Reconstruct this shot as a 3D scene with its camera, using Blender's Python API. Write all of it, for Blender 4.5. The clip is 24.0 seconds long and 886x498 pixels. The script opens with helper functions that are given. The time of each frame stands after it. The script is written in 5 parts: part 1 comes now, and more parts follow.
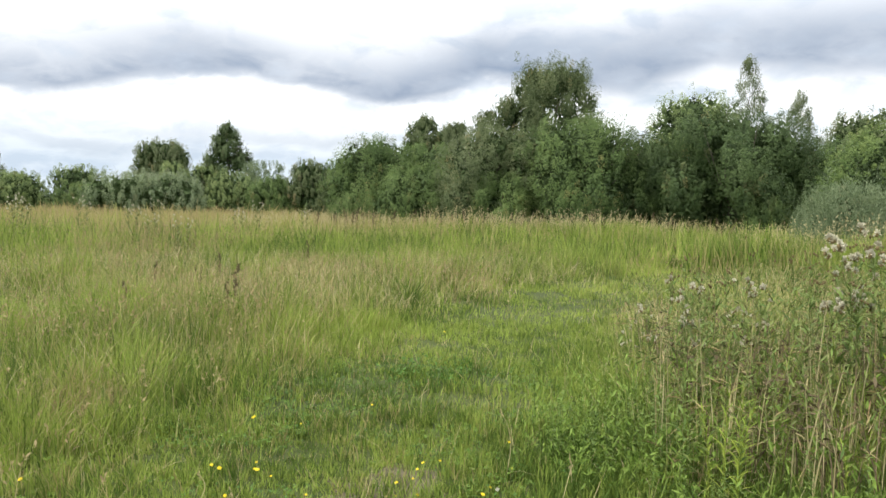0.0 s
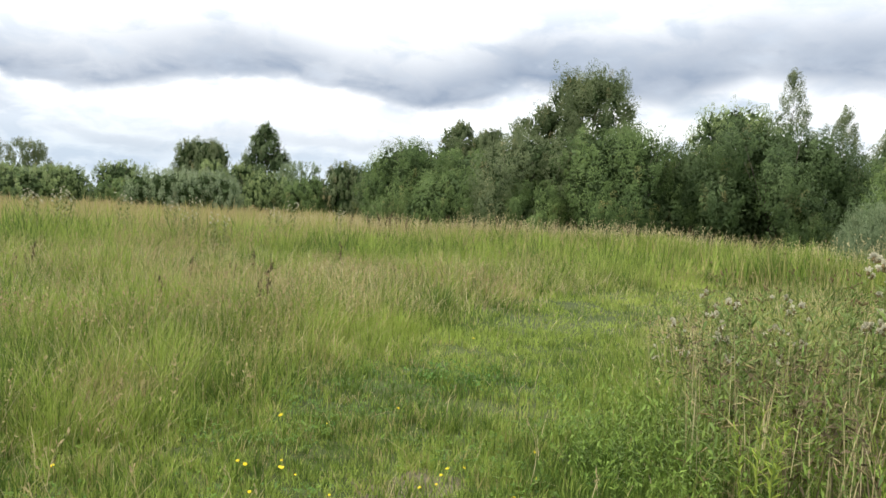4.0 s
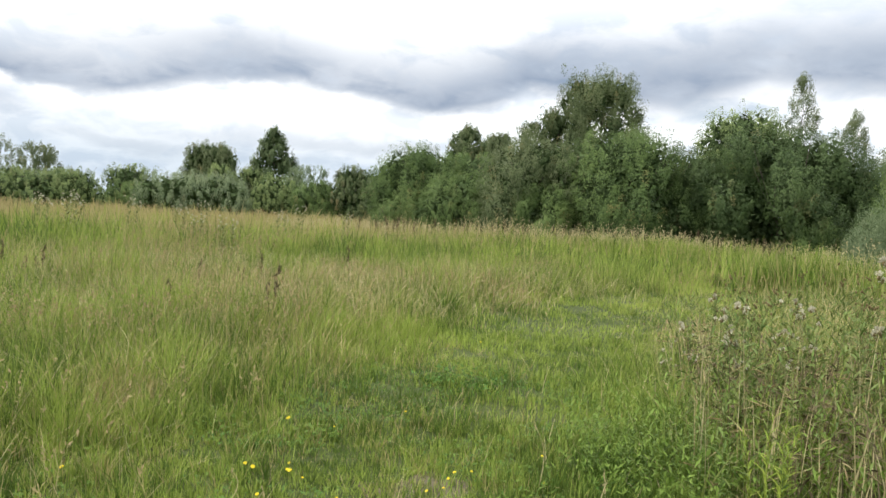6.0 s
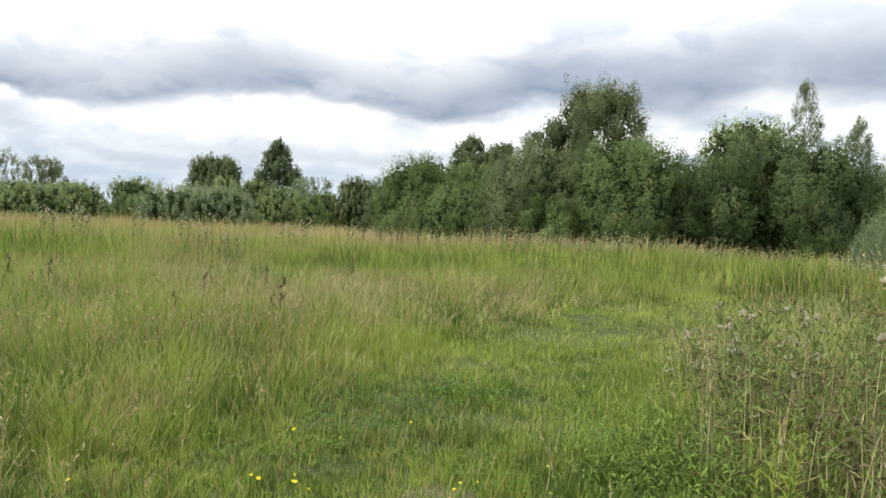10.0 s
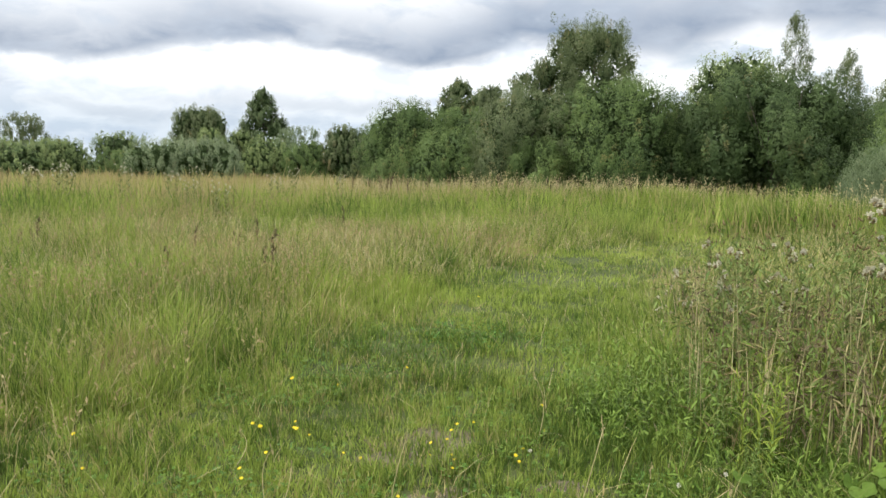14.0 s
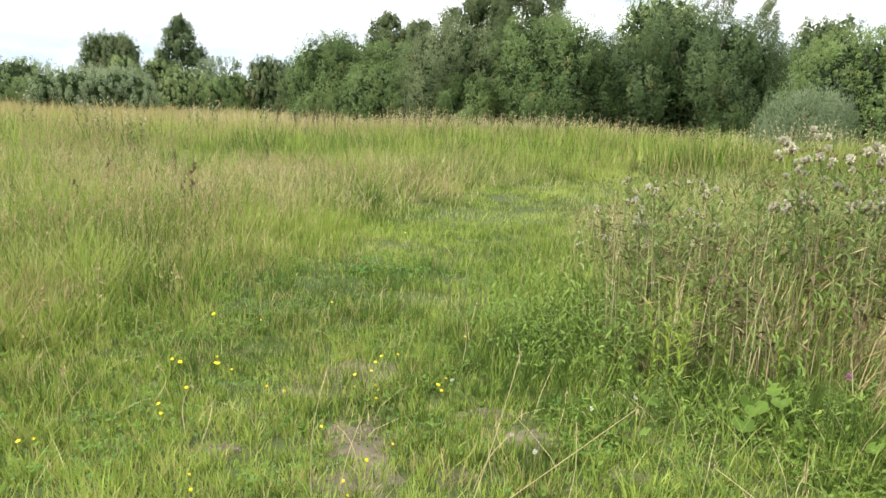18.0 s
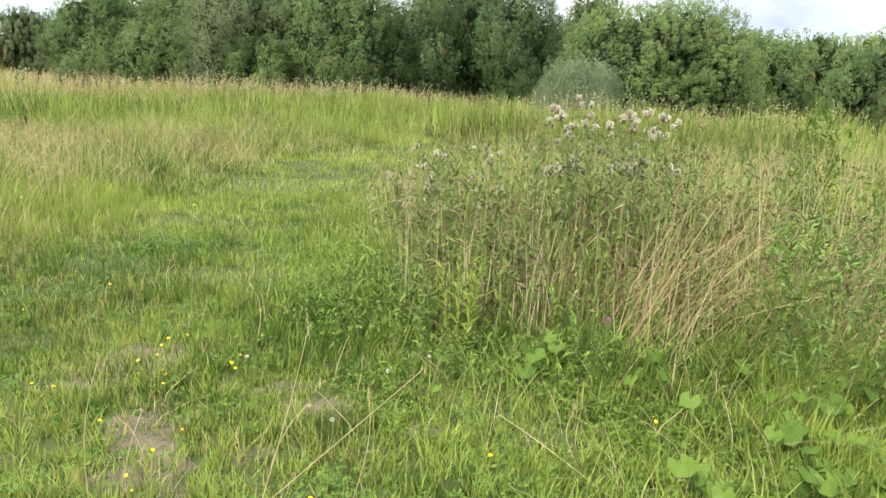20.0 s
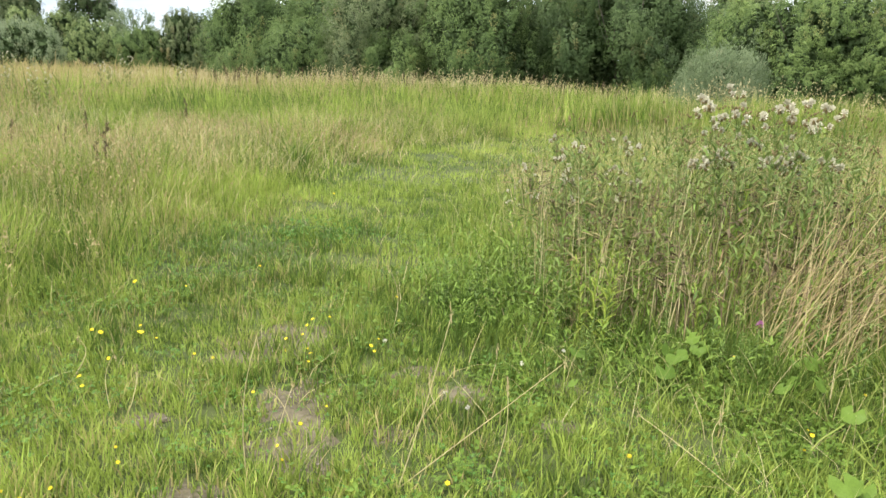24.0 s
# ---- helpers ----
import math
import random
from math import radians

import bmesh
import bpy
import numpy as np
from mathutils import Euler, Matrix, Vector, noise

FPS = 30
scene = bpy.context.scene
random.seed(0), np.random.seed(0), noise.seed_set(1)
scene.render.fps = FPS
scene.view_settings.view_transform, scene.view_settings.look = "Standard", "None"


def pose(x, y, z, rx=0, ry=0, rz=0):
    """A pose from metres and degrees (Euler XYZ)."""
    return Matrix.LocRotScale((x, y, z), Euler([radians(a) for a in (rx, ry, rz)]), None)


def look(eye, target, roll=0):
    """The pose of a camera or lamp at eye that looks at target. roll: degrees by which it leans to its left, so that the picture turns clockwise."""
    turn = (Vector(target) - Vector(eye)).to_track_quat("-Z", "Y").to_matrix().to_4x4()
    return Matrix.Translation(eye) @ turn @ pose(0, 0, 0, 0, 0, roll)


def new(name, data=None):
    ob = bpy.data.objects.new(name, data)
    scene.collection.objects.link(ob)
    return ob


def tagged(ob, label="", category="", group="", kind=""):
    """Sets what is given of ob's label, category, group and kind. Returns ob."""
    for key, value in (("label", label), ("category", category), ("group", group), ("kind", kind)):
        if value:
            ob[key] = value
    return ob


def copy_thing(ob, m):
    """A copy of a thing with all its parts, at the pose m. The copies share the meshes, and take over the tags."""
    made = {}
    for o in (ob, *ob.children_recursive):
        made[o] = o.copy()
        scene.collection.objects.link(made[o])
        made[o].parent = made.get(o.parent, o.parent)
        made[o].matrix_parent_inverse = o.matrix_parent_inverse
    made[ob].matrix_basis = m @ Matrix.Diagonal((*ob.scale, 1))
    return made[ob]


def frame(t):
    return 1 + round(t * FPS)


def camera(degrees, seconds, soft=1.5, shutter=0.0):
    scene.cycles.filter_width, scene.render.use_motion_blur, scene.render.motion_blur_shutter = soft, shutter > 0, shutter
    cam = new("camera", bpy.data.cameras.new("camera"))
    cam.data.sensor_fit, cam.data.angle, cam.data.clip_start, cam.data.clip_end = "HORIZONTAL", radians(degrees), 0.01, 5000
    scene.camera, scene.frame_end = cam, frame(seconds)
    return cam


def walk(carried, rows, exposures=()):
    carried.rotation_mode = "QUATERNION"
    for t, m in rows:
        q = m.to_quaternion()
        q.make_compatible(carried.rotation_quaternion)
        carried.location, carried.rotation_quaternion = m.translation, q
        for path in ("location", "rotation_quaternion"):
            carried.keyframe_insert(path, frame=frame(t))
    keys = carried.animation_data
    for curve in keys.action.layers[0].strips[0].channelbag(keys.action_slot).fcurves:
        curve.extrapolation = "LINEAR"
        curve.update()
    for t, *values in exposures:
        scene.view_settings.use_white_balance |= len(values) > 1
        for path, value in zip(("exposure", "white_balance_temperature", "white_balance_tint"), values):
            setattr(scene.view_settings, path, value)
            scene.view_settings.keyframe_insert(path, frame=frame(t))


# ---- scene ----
cam = camera(65.56, 24.0, soft=1.5)
EXPOSURES = [(0.0, 0.04), (4.0, 0.0), (6.0, -0.04), (9.0, -0.1), (12.0, -0.27), (12.5, -0.46), (13.0, -0.72), (13.4, -0.82), (13.7, -0.34), (14.0, -0.04), (16.0, 0.33), (18.0, 0.42), (19.0, 0.47), (21.5, 0.55), (24.0, 0.51)]
PATH = [
    (0, -0.013, 0.015, 1.510, -0.01, -3.72, -1.21),
    (0.5, 0.007, 0.008, 1.514, -1.58, -3.96, -1.85),
    (1, 0.008, 0.018, 1.511, -2.63, -3.86, -2.16),
    (1.5, -0.008, 0.016, 1.507, -0.97, -3.85, -2.57),
    (2, -0.009, 0.024, 1.512, 0.76, -3.48, -2.87),
    (2.5, -0.010, 0.029, 1.507, 1.87, -3.42, -3.19),
    (4.5, -0.012, 0.025, 1.506, 3.09, -3.21, -3.03),
    (5, -0.017, 0.015, 1.507, 3.65, -3.08, -2.96),
    (5.5, -0.006, 0.026, 1.505, 4.10, -3.09, -2.57),
    (6, -0.012, 0.026, 1.502, 3.40, -3.05, -3.12),
    (6.5, -0.009, 0.016, 1.511, 2.94, -2.90, -2.85),
    (7, -0.016, 0.019, 1.500, 2.77, -3.02, -3.49),
    (7.5, -0.015, 0.024, 1.508, 3.57, -2.72, -3.30),
    (8, -0.009, 0.017, 1.510, 4.42, -2.52, -2.87),
    (8.5, -0.013, 0.015, 1.506, 4.47, -2.32, -2.74),
    (9, -0.014, 0.020, 1.511, 4.18, -2.22, -2.73),
    (9.5, -0.006, 0.023, 1.504, 3.70, -2.24, -2.62),
    (11.5, -0.029, -0.049, 1.511, 5.82, -1.71, -3.19),
    (12, -0.023, -0.057, 1.542, 10.33, 2.12, -3.31),
    (12.5, -0.026, -0.061, 1.517, 9.26, 4.75, -3.05),
    (13, -0.025, -0.009, 1.514, 7.95, 3.45, -2.88),
    (13.5, -0.014, -0.005, 1.500, 5.19, -4.21, -2.03),
    (14, -0.009, -0.002, 1.509, 2.85, -6.66, -0.94),
    (14.5, 0.000, 0.018, 1.502, 1.19, -7.39, -0.18),
    (15, 0.008, 0.010, 1.513, -1.32, -7.49, -1.66),
    (15.5, 0.024, 0.013, 1.491, -3.52, -8.35, -1.10),
    (16, 0.010, -0.005, 1.491, -3.85, -9.34, -0.35),
    (16.5, 0.009, -0.003, 1.486, -2.70, -9.97, -0.51),
    (17, 0.008, -0.002, 1.489, -1.88, -10.64, -0.90),
    (17.5, 0.013, -0.001, 1.484, -2.10, -11.19, -1.36),
    (18, 0.019, 0.004, 1.484, -2.94, -11.65, -2.01),
    (18.5, 0.065, 0.003, 1.478, -6.05, -12.79, -2.75),
    (19, 0.077, -0.004, 1.487, -14.11, -13.20, -3.66),
    (19.5, 0.087, -0.001, 1.496, -17.44, -13.80, -3.50),
    (21.5, 0.082, -0.022, 1.497, -22.73, -13.21, -1.81),
    (22, 0.049, -0.006, 1.515, -15.63, -11.65, -1.97),
    (22.5, 0.041, -0.005, 1.507, -11.74, -11.03, -2.17),
    (23, 0.030, 0.001, 1.492, -10.11, -13.03, -2.36),
    (23.5, 0.028, 0.019, 1.503, -9.29, -14.31, -1.95),
    (24, 0.021, 0.016, 1.486, -8.84, -14.82, -2.18),
]
walk(cam, [(t, pose(x, y, z, 90 + pitch, roll, yaw)) for t, x, y, z, yaw, pitch, roll in PATH], EXPOSURES)

# ---- world, sun ----
SUN_EL, SUN_AZ = radians(55), radians(252)  # azimuth clockwise from +y


def nodes_of(owner):
    owner.use_nodes = True
    tree = owner.node_tree
    tree.nodes.clear()

    def add(kind, **props):
        made = tree.nodes.new(kind)
        for key, value in props.items():
            if key == "ins":
                for k, v in value.items():
                    if isinstance(v, bpy.types.NodeSocket):
                        tree.links.new(v, made.inputs[k])
                    else:
                        made.inputs[k].default_value = v
            else:
                setattr(made, key, value)
        return made

    return tree, add


def ramp(add, fac, stops, mode="LINEAR"):
    r = add("ShaderNodeValToRGB", ins={0: fac})
    r.color_ramp.interpolation = mode
    el = r.color_ramp.elements
    while len(el) < len(stops):
        el.new(0.5)
    for e, (p, c) in zip(el, stops):
        e.position, e.color = p, (*c, 1)
    return r.outputs[0]


def maths(add, op, a, b=0.0, clamp=False):
    return add("ShaderNodeMath", operation=op, use_clamp=clamp, ins={0: a, 1: b}).outputs[0]


def mixed(add, fac, a, b, blend="MIX"):
    m = add("ShaderNodeMix", data_type="RGBA", blend_type=blend)
    for k, v in ((0, fac), (6, a), (7, b)):
        if isinstance(v, bpy.types.NodeSocket):
            m.id_data.links.new(v, m.inputs[k])
        else:
            m.inputs[k].default_value = v if k == 0 else (*v, 1)
    return m.outputs[2]


world = bpy.data.worlds.new("world")
scene.world = world
tree, add = nodes_of(world)
way = add("ShaderNodeTexCoord").outputs["Generated"]
axes = add("ShaderNodeSeparateXYZ", ins={0: way})
high = axes.outputs[2]
# cloud cover: heaps of grey cloud by bearing and height, in degrees, their edges broken up by noise
def vector(op, a, b):
    return add("ShaderNodeVectorMath", operation=op, ins={0: a, 1: b}).outputs[0]


bearing = maths(add, "MULTIPLY", add("ShaderNodeMath", operation="ARCTAN2", ins={0: axes.outputs[0], 1: axes.outputs[1]}).outputs[0], 57.3)
rise_up = maths(add, "MULTIPLY", maths(add, "ARCSINE", high), 57.3)
spot = add("ShaderNodeCombineXYZ", ins={0: bearing, 1: rise_up, 2: 0.0}).outputs[0]
stretched = add("ShaderNodeMapping", ins={"Vector": way, "Scale": (1.0, 1.0, 2.1)}).outputs[0]
puff = add("ShaderNodeTexNoise", ins={"Vector": stretched, "Scale": 4.6, "Detail": 6.0, "Roughness": 0.52, "Distortion": 0.2})
fine = add("ShaderNodeTexNoise", ins={"Vector": stretched, "Scale": 13.0, "Detail": 6.0, "Roughness": 0.55, "Distortion": 0.3})
shift = vector("ADD", vector("MULTIPLY", vector("SUBTRACT", puff.outputs[1], (0.5, 0.5, 0.5)), (10.0, 3.6, 0.0)), vector("MULTIPLY", vector("SUBTRACT", fine.outputs[1], (0.5, 0.5, 0.5)), (5.0, 2.6, 0.0)))
torn = vector("ADD", spot, shift)
bank_at = maths(add, "DIVIDE", maths(add, "ADD", bearing, 60.0), 120.0)


def along_bank(line):
    """A height in degrees that follows the bearing."""
    return maths(add, "MULTIPLY", ramp(add, bank_at, [((az + 60) / 120, (el / 30,) * 3) for az, el in line]), 30.0)


billow = maths(add, "ADD", maths(add, "MULTIPLY", maths(add, "SUBTRACT", fine.outputs[0], 0.5), 4.2), maths(add, "MULTIPLY", maths(add, "SUBTRACT", puff.outputs[0], 0.5), 3.0))
base = maths(add, "ADD", along_bank([(-60, 7.5), (-41, 7.9), (-29, 7.2), (-23, 8.9), (-16, 9.6), (-9, 8.6), (-4.5, 7.4), (0, 8.4), (3, 9.9), (8, 8.8), (15, 8.4), (21, 10.4), (30, 9.2), (60, 9.0)]), maths(add, "MULTIPLY", billow, 0.55))
top = along_bank([(-60, 10.5), (-41, 10.8), (-32, 13.5), (-20, 17.5), (-12, 15.0), (-6, 15.5), (0, 18.0), (7, 21.5), (20, 23.0), (60, 24.0)])
rank = maths(add, "DIVIDE", maths(add, "SUBTRACT", rise_up, base), maths(add, "SUBTRACT", top, base))
firm = add("ShaderNodeMapRange", interpolation_type="SMOOTHSTEP", ins={0: rank, 1: -0.06, 2: 0.12, 3: 0.0, 4: 1.0}).outputs[0]
thin = add("ShaderNodeMapRange", interpolation_type="SMOOTHSTEP", ins={0: maths(add, "ADD", rank, maths(add, "MULTIPLY", billow, 0.16)), 1: 1.0, 2: 0.02, 3: 0.0, 4: 1.0}).outputs[0]
grey = maths(add, "MULTIPLY", firm, thin)
for cx, cy, a, b, strong in [(-41, 6.1, 5.5, 1.6, 0.8), (-42, 18.6, 7, 2.6, 0.8), (-27.5, 18.4, 3.5, 1.2, 0.45), (-13, 5.2, 13, 0.9, 0.3), (-27, 3.8, 10, 0.8, 0.25), (9, 6.0, 9, 0.9, 0.3), (43, 6.3, 11, 3.0, 0.6)]:
    off = vector("MULTIPLY", vector("SUBTRACT", torn, (cx, cy, 0.0)), (1 / a, 1 / b, 0.0))
    far_off = add("ShaderNodeVectorMath", operation="LENGTH", ins={0: off}).outputs["Value"]
    inside = add("ShaderNodeMapRange", interpolation_type="SMOOTHSTEP", ins={0: far_off, 1: 1.35, 2: 0.25, 3: 0.0, 4: strong}).outputs[0]
    grey = maths(add, "MAXIMUM", grey, inside)
mottled = maths(add, "ADD", 0.72, maths(add, "ADD", maths(add, "MULTIPLY", maths(add, "SUBTRACT", fine.outputs[0], 0.5), 1.3), maths(add, "MULTIPLY", maths(add, "SUBTRACT", puff.outputs[0], 0.5), 1.1)))
share = maths(add, "MULTIPLY", grey, mottled, True)
bright = ramp(add, maths(add, "DIVIDE", rise_up, 90.0), [(0.0, (0.72, 0.81, 0.91)), (0.033, (0.77, 0.86, 0.95)), (0.052, (0.92, 0.98, 1.04)), (0.072, (1.16, 1.19, 1.22)), (0.14, (1.22, 1.24, 1.26)), (0.2, (1.8, 1.81, 1.82)), (0.36, (1.55, 1.55, 1.55)), (0.6, (1.2, 1.2, 1.2)), (1.0, (1.15, 1.15, 1.15))])
soft = ramp(add, fine.outputs[0], [(0.36, (0.84, 0.88, 0.93)), (0.52, (1.05, 1.05, 1.05))])
gloom = ramp(add, maths(add, "ADD", maths(add, "DIVIDE", rise_up, 60.0), maths(add, "MULTIPLY", maths(add, "SUBTRACT", fine.outputs[0], 0.5), 0.4)), [(0.1, (0.15, 0.235, 0.38)), (0.26, (0.2, 0.295, 0.45)), (0.42, (0.43, 0.55, 0.72))])
lit = mixed(add, share, mixed(add, 1.0, bright, soft, "MULTIPLY"), gloom)
sky = add("ShaderNodeTexSky", sky_type="NISHITA", sun_disc=False, sun_elevation=SUN_EL, sun_rotation=SUN_AZ).outputs[0]
blue = mixed(add, 1.0, sky, (0.11, 0.11, 0.11), "MULTIPLY")
hole = vector("MULTIPLY", vector("SUBTRACT", torn, (18.0, 8.6, 0.0)), (1 / 4.0, 1 / 1.3, 0.0))
gap = add("ShaderNodeMapRange", interpolation_type="SMOOTHSTEP", ins={0: add("ShaderNodeVectorMath", operation="LENGTH", ins={0: hole}).outputs["Value"], 1: 1.2, 2: 0.1, 3: 0.0, 4: 0.6}).outputs[0]
whole = mixed(add, gap, lit, blue)
back = add("ShaderNodeBackground", ins={0: whole, 1: 1.0})
tree.links.new(back.outputs[0], add("ShaderNodeOutputWorld").inputs[0])

sun = new("sun", bpy.data.lights.new("sun", "SUN"))
sun.data.energy, sun.data.angle, sun.data.color = 4.2, radians(6), (1.0, 0.94, 0.84)
toward = Vector((math.sin(SUN_AZ) * math.cos(SUN_EL), math.cos(SUN_AZ) * math.cos(SUN_EL), math.sin(SUN_EL)))
sun.matrix_world = look(toward * 200, (0, 0, 0))


# ---- materials ----
def plant_material(name, a, b, c, through_light=0.3, rough=0.55, mottle=6.0, gloss=0.16):
    """Leaf surface: colours a and b by the blade's own tint, c by how dry it is; light shines through."""
    m = bpy.data.materials.new(name)
    tree, add = nodes_of(m)
    tint = add("ShaderNodeAttribute", attribute_name="tint").outputs["Fac"]
    dry = add("ShaderNodeAttribute", attribute_name="dry").outputs["Fac"]
    where = add("ShaderNodeTexCoord").outputs["Object"]
    spots = add("ShaderNodeTexNoise", ins={"Vector": where, "Scale": mottle, "Detail": 3.0}).outputs[0]
    base = mixed(add, dry, mixed(add, tint, a, b), c)
    value = maths(add, "ADD", 0.72, maths(add, "MULTIPLY", spots, 0.56))
    col = add("ShaderNodeHueSaturation", ins={"Value": value, "Color": base}).outputs[0]
    shade = add("ShaderNodeBsdfPrincipled", ins={"Base Color": col, "Roughness": rough, "Specular IOR Level": gloss})
    glow = add("ShaderNodeBsdfTranslucent", ins={0: col})
    both = add("ShaderNodeMixShader", ins={0: through_light, 1: shade.outputs[0], 2: glow.outputs[0]})
    tree.links.new(both.outputs[0], add("ShaderNodeOutputMaterial").inputs[0])
    return m


def rough_material(name, a, b, scale=8.0, rough=0.9, bump=0.3, fine_scale=60.0, metal=0.0):
    m = bpy.data.materials.new(name)
    tree, add = nodes_of(m)
    where = add("ShaderNodeTexCoord").outputs["Object"]
    n1 = add("ShaderNodeTexNoise", ins={"Vector": where, "Scale": scale, "Detail": 6.0, "Roughness": 0.6}).outputs[0]
    n2 = add("ShaderNodeTexNoise", ins={"Vector": where, "Scale": fine_scale, "Detail": 4.0, "Roughness": 0.6}).outputs[0]
    fac = ramp(add, maths(add, "ADD", maths(add, "MULTIPLY", n1, 0.65), maths(add, "MULTIPLY", n2, 0.35)), [(0.36, (0, 0, 0)), (0.64, (1, 1, 1))])
    col = mixed(add, fac, a, b)
    relief = add("ShaderNodeBump", ins={"Strength": bump, "Distance": 0.02, "Height": n2}).outputs[0]
    shade = add("ShaderNodeBsdfPrincipled", ins={"Base Color": col, "Roughness": rough, "Normal": relief, "Metallic": metal, "Specular IOR Level": 0.25})
    tree.links.new(shade.outputs[0], add("ShaderNodeOutputMaterial").inputs[0])
    return m


GRASS = plant_material("meadow_grass", (0.068, 0.136, 0.02), (0.318, 0.415, 0.08), (0.47, 0.385, 0.185), 0.24)
STRAW = plant_material("straw", (0.45, 0.385, 0.185), (0.30, 0.208, 0.11), (0.55, 0.49, 0.29), 0.28)
WILLOW = plant_material("willow_leaf", (0.082, 0.138, 0.046), (0.18, 0.256, 0.085), (0.26, 0.24, 0.09), 0.3, 0.6)
# Dark green willow; part of the darkness stands for the bushes' own shade.
WILLOW_DARK_SHADED = plant_material("dark_shaded_leaf", (0.042, 0.076, 0.027), (0.1, 0.15, 0.052), (0.16, 0.15, 0.06), 0.2, 0.5)
# Willow green lightened so that the dome-shaped bush looks sunlit.
DOME_LEAF_SUNLIT = plant_material("dome_leaf_sunlit", (0.1, 0.162, 0.05), (0.21, 0.285, 0.092), (0.28, 0.28, 0.11), 0.28, 0.6)
SILVER = plant_material("silver_leaf", (0.19, 0.25, 0.14), (0.32, 0.385, 0.225), (0.26, 0.28, 0.17), 0.25, 0.6)
WILLOW_GREY = plant_material("grey_leaf", (0.12, 0.172, 0.086), (0.215, 0.275, 0.15), (0.24, 0.26, 0.15), 0.25, 0.6)
ASPEN = plant_material("aspen_leaf", (0.1, 0.138, 0.06), (0.2, 0.24, 0.115), (0.30, 0.26, 0.12), 0.32, 0.45)
CONIFER = plant_material("dense_leaf", (0.085, 0.13, 0.056), (0.16, 0.21, 0.095), (0.1, 0.1, 0.04), 0.15, 0.5)
# Leaf green paled and greyed to stand for haze over the far trees.
HAZE_LEAF = plant_material("haze_leaf", (0.15, 0.212, 0.08), (0.27, 0.34, 0.13), (0.2, 0.2, 0.09), 0.2, 0.55)
THISTLE = plant_material("thistle_leaf", (0.062, 0.115, 0.026), (0.195, 0.285, 0.075), (0.30, 0.23, 0.12), 0.25)
LIME = plant_material("lime_leaf", (0.21, 0.3, 0.045), (0.32, 0.39, 0.07), (0.4, 0.36, 0.1), 0.35)
BROAD = plant_material("broad_leaf", (0.085, 0.15, 0.022), (0.15, 0.235, 0.037), (0.3, 0.3, 0.1), 0.3, 0.5, 14.0)
CLOVER = plant_material("clover_leaf", (0.075, 0.17, 0.035), (0.12, 0.24, 0.05), (0.2, 0.2, 0.07), 0.3)
FLUFF = plant_material("thistledown", (0.42, 0.395, 0.29), (0.68, 0.655, 0.53), (0.6, 0.5, 0.4), 0.3, 0.9)
BRACT = plant_material("dry_bract", (0.14, 0.11, 0.05), (0.25, 0.195, 0.10), (0.36, 0.27, 0.17), 0.1, 0.8)
YELLOW = plant_material("yellow_petal", (0.78, 0.60, 0.025), (0.82, 0.70, 0.06), (0.8, 0.6, 0.1), 0.25, 0.5)
WHITE = plant_material("clover_white", (0.68, 0.66, 0.56), (0.75, 0.73, 0.66), (0.5, 0.4, 0.25), 0.3, 0.7)
PURPLE = plant_material("purple_petal", (0.40, 0.16, 0.33), (0.46, 0.22, 0.38), (0.4, 0.2, 0.3), 0.3, 0.6)
BARK = rough_material("bark", (0.06, 0.05, 0.04), (0.15, 0.135, 0.11), 5.0, 0.9, 0.6, 30.0)
SOIL = rough_material("bare_soil", (0.075, 0.064, 0.041), (0.185, 0.162, 0.108), 6.0, 0.95, 0.8, 45.0)
STONE = rough_material("pebble", (0.20, 0.18, 0.155), (0.40, 0.36, 0.31), 14.0, 0.85, 0.4, 90.0)
TURF = rough_material("turf", (0.042, 0.06, 0.018), (0.085, 0.104, 0.034), 0.9, 0.95, 0.7, 22.0)
# Leaf colour darkened to stand for the shade inside crowns.
INNER_SHADE = plant_material("inner_leaf_shade", (0.055, 0.088, 0.034), (0.085, 0.125, 0.05), (0.1, 0.08, 0.05), 0.05, 0.9)
FRESH = plant_material("fresh_leaf", (0.11, 0.19, 0.03), (0.23, 0.34, 0.07), (0.3, 0.3, 0.1), 0.3)
DEAD = plant_material("dead_stalk", (0.072, 0.06, 0.033), (0.17, 0.138, 0.075), (0.3, 0.22, 0.15), 0.05, 0.9)


# ---- mesh tools ----
def raw_mesh(name, co, tri, mat, tint=None, dry=None, smooth=False):
    """A mesh from arrays of places and triangles."""
    co, tri = np.asarray(co, np.float32).reshape(-1, 3), np.asarray(tri, np.int32).reshape(-1, 3)
    me = bpy.data.meshes.new(name)
    me.vertices.add(len(co))
    me.vertices.foreach_set("co", co.ravel())
    me.loops.add(3 * len(tri))
    me.loops.foreach_set("vertex_index", tri.ravel())
    me.polygons.add(len(tri))
    me.polygons.foreach_set("loop_start", np.arange(0, 3 * len(tri), 3, dtype=np.int32))
    if smooth:
        me.polygons.foreach_set("use_smooth", np.ones(len(tri), bool))
    for key, values in (("tint", tint), ("dry", dry)):
        if values is not None:
            att = me.attributes.new(key, "FLOAT", "POINT")
            att.data.foreach_set("value", np.broadcast_to(np.asarray(values, np.float32), (len(co),)).copy())
    me.materials.append(mat)
    me.update(calc_edges=True)
    return me


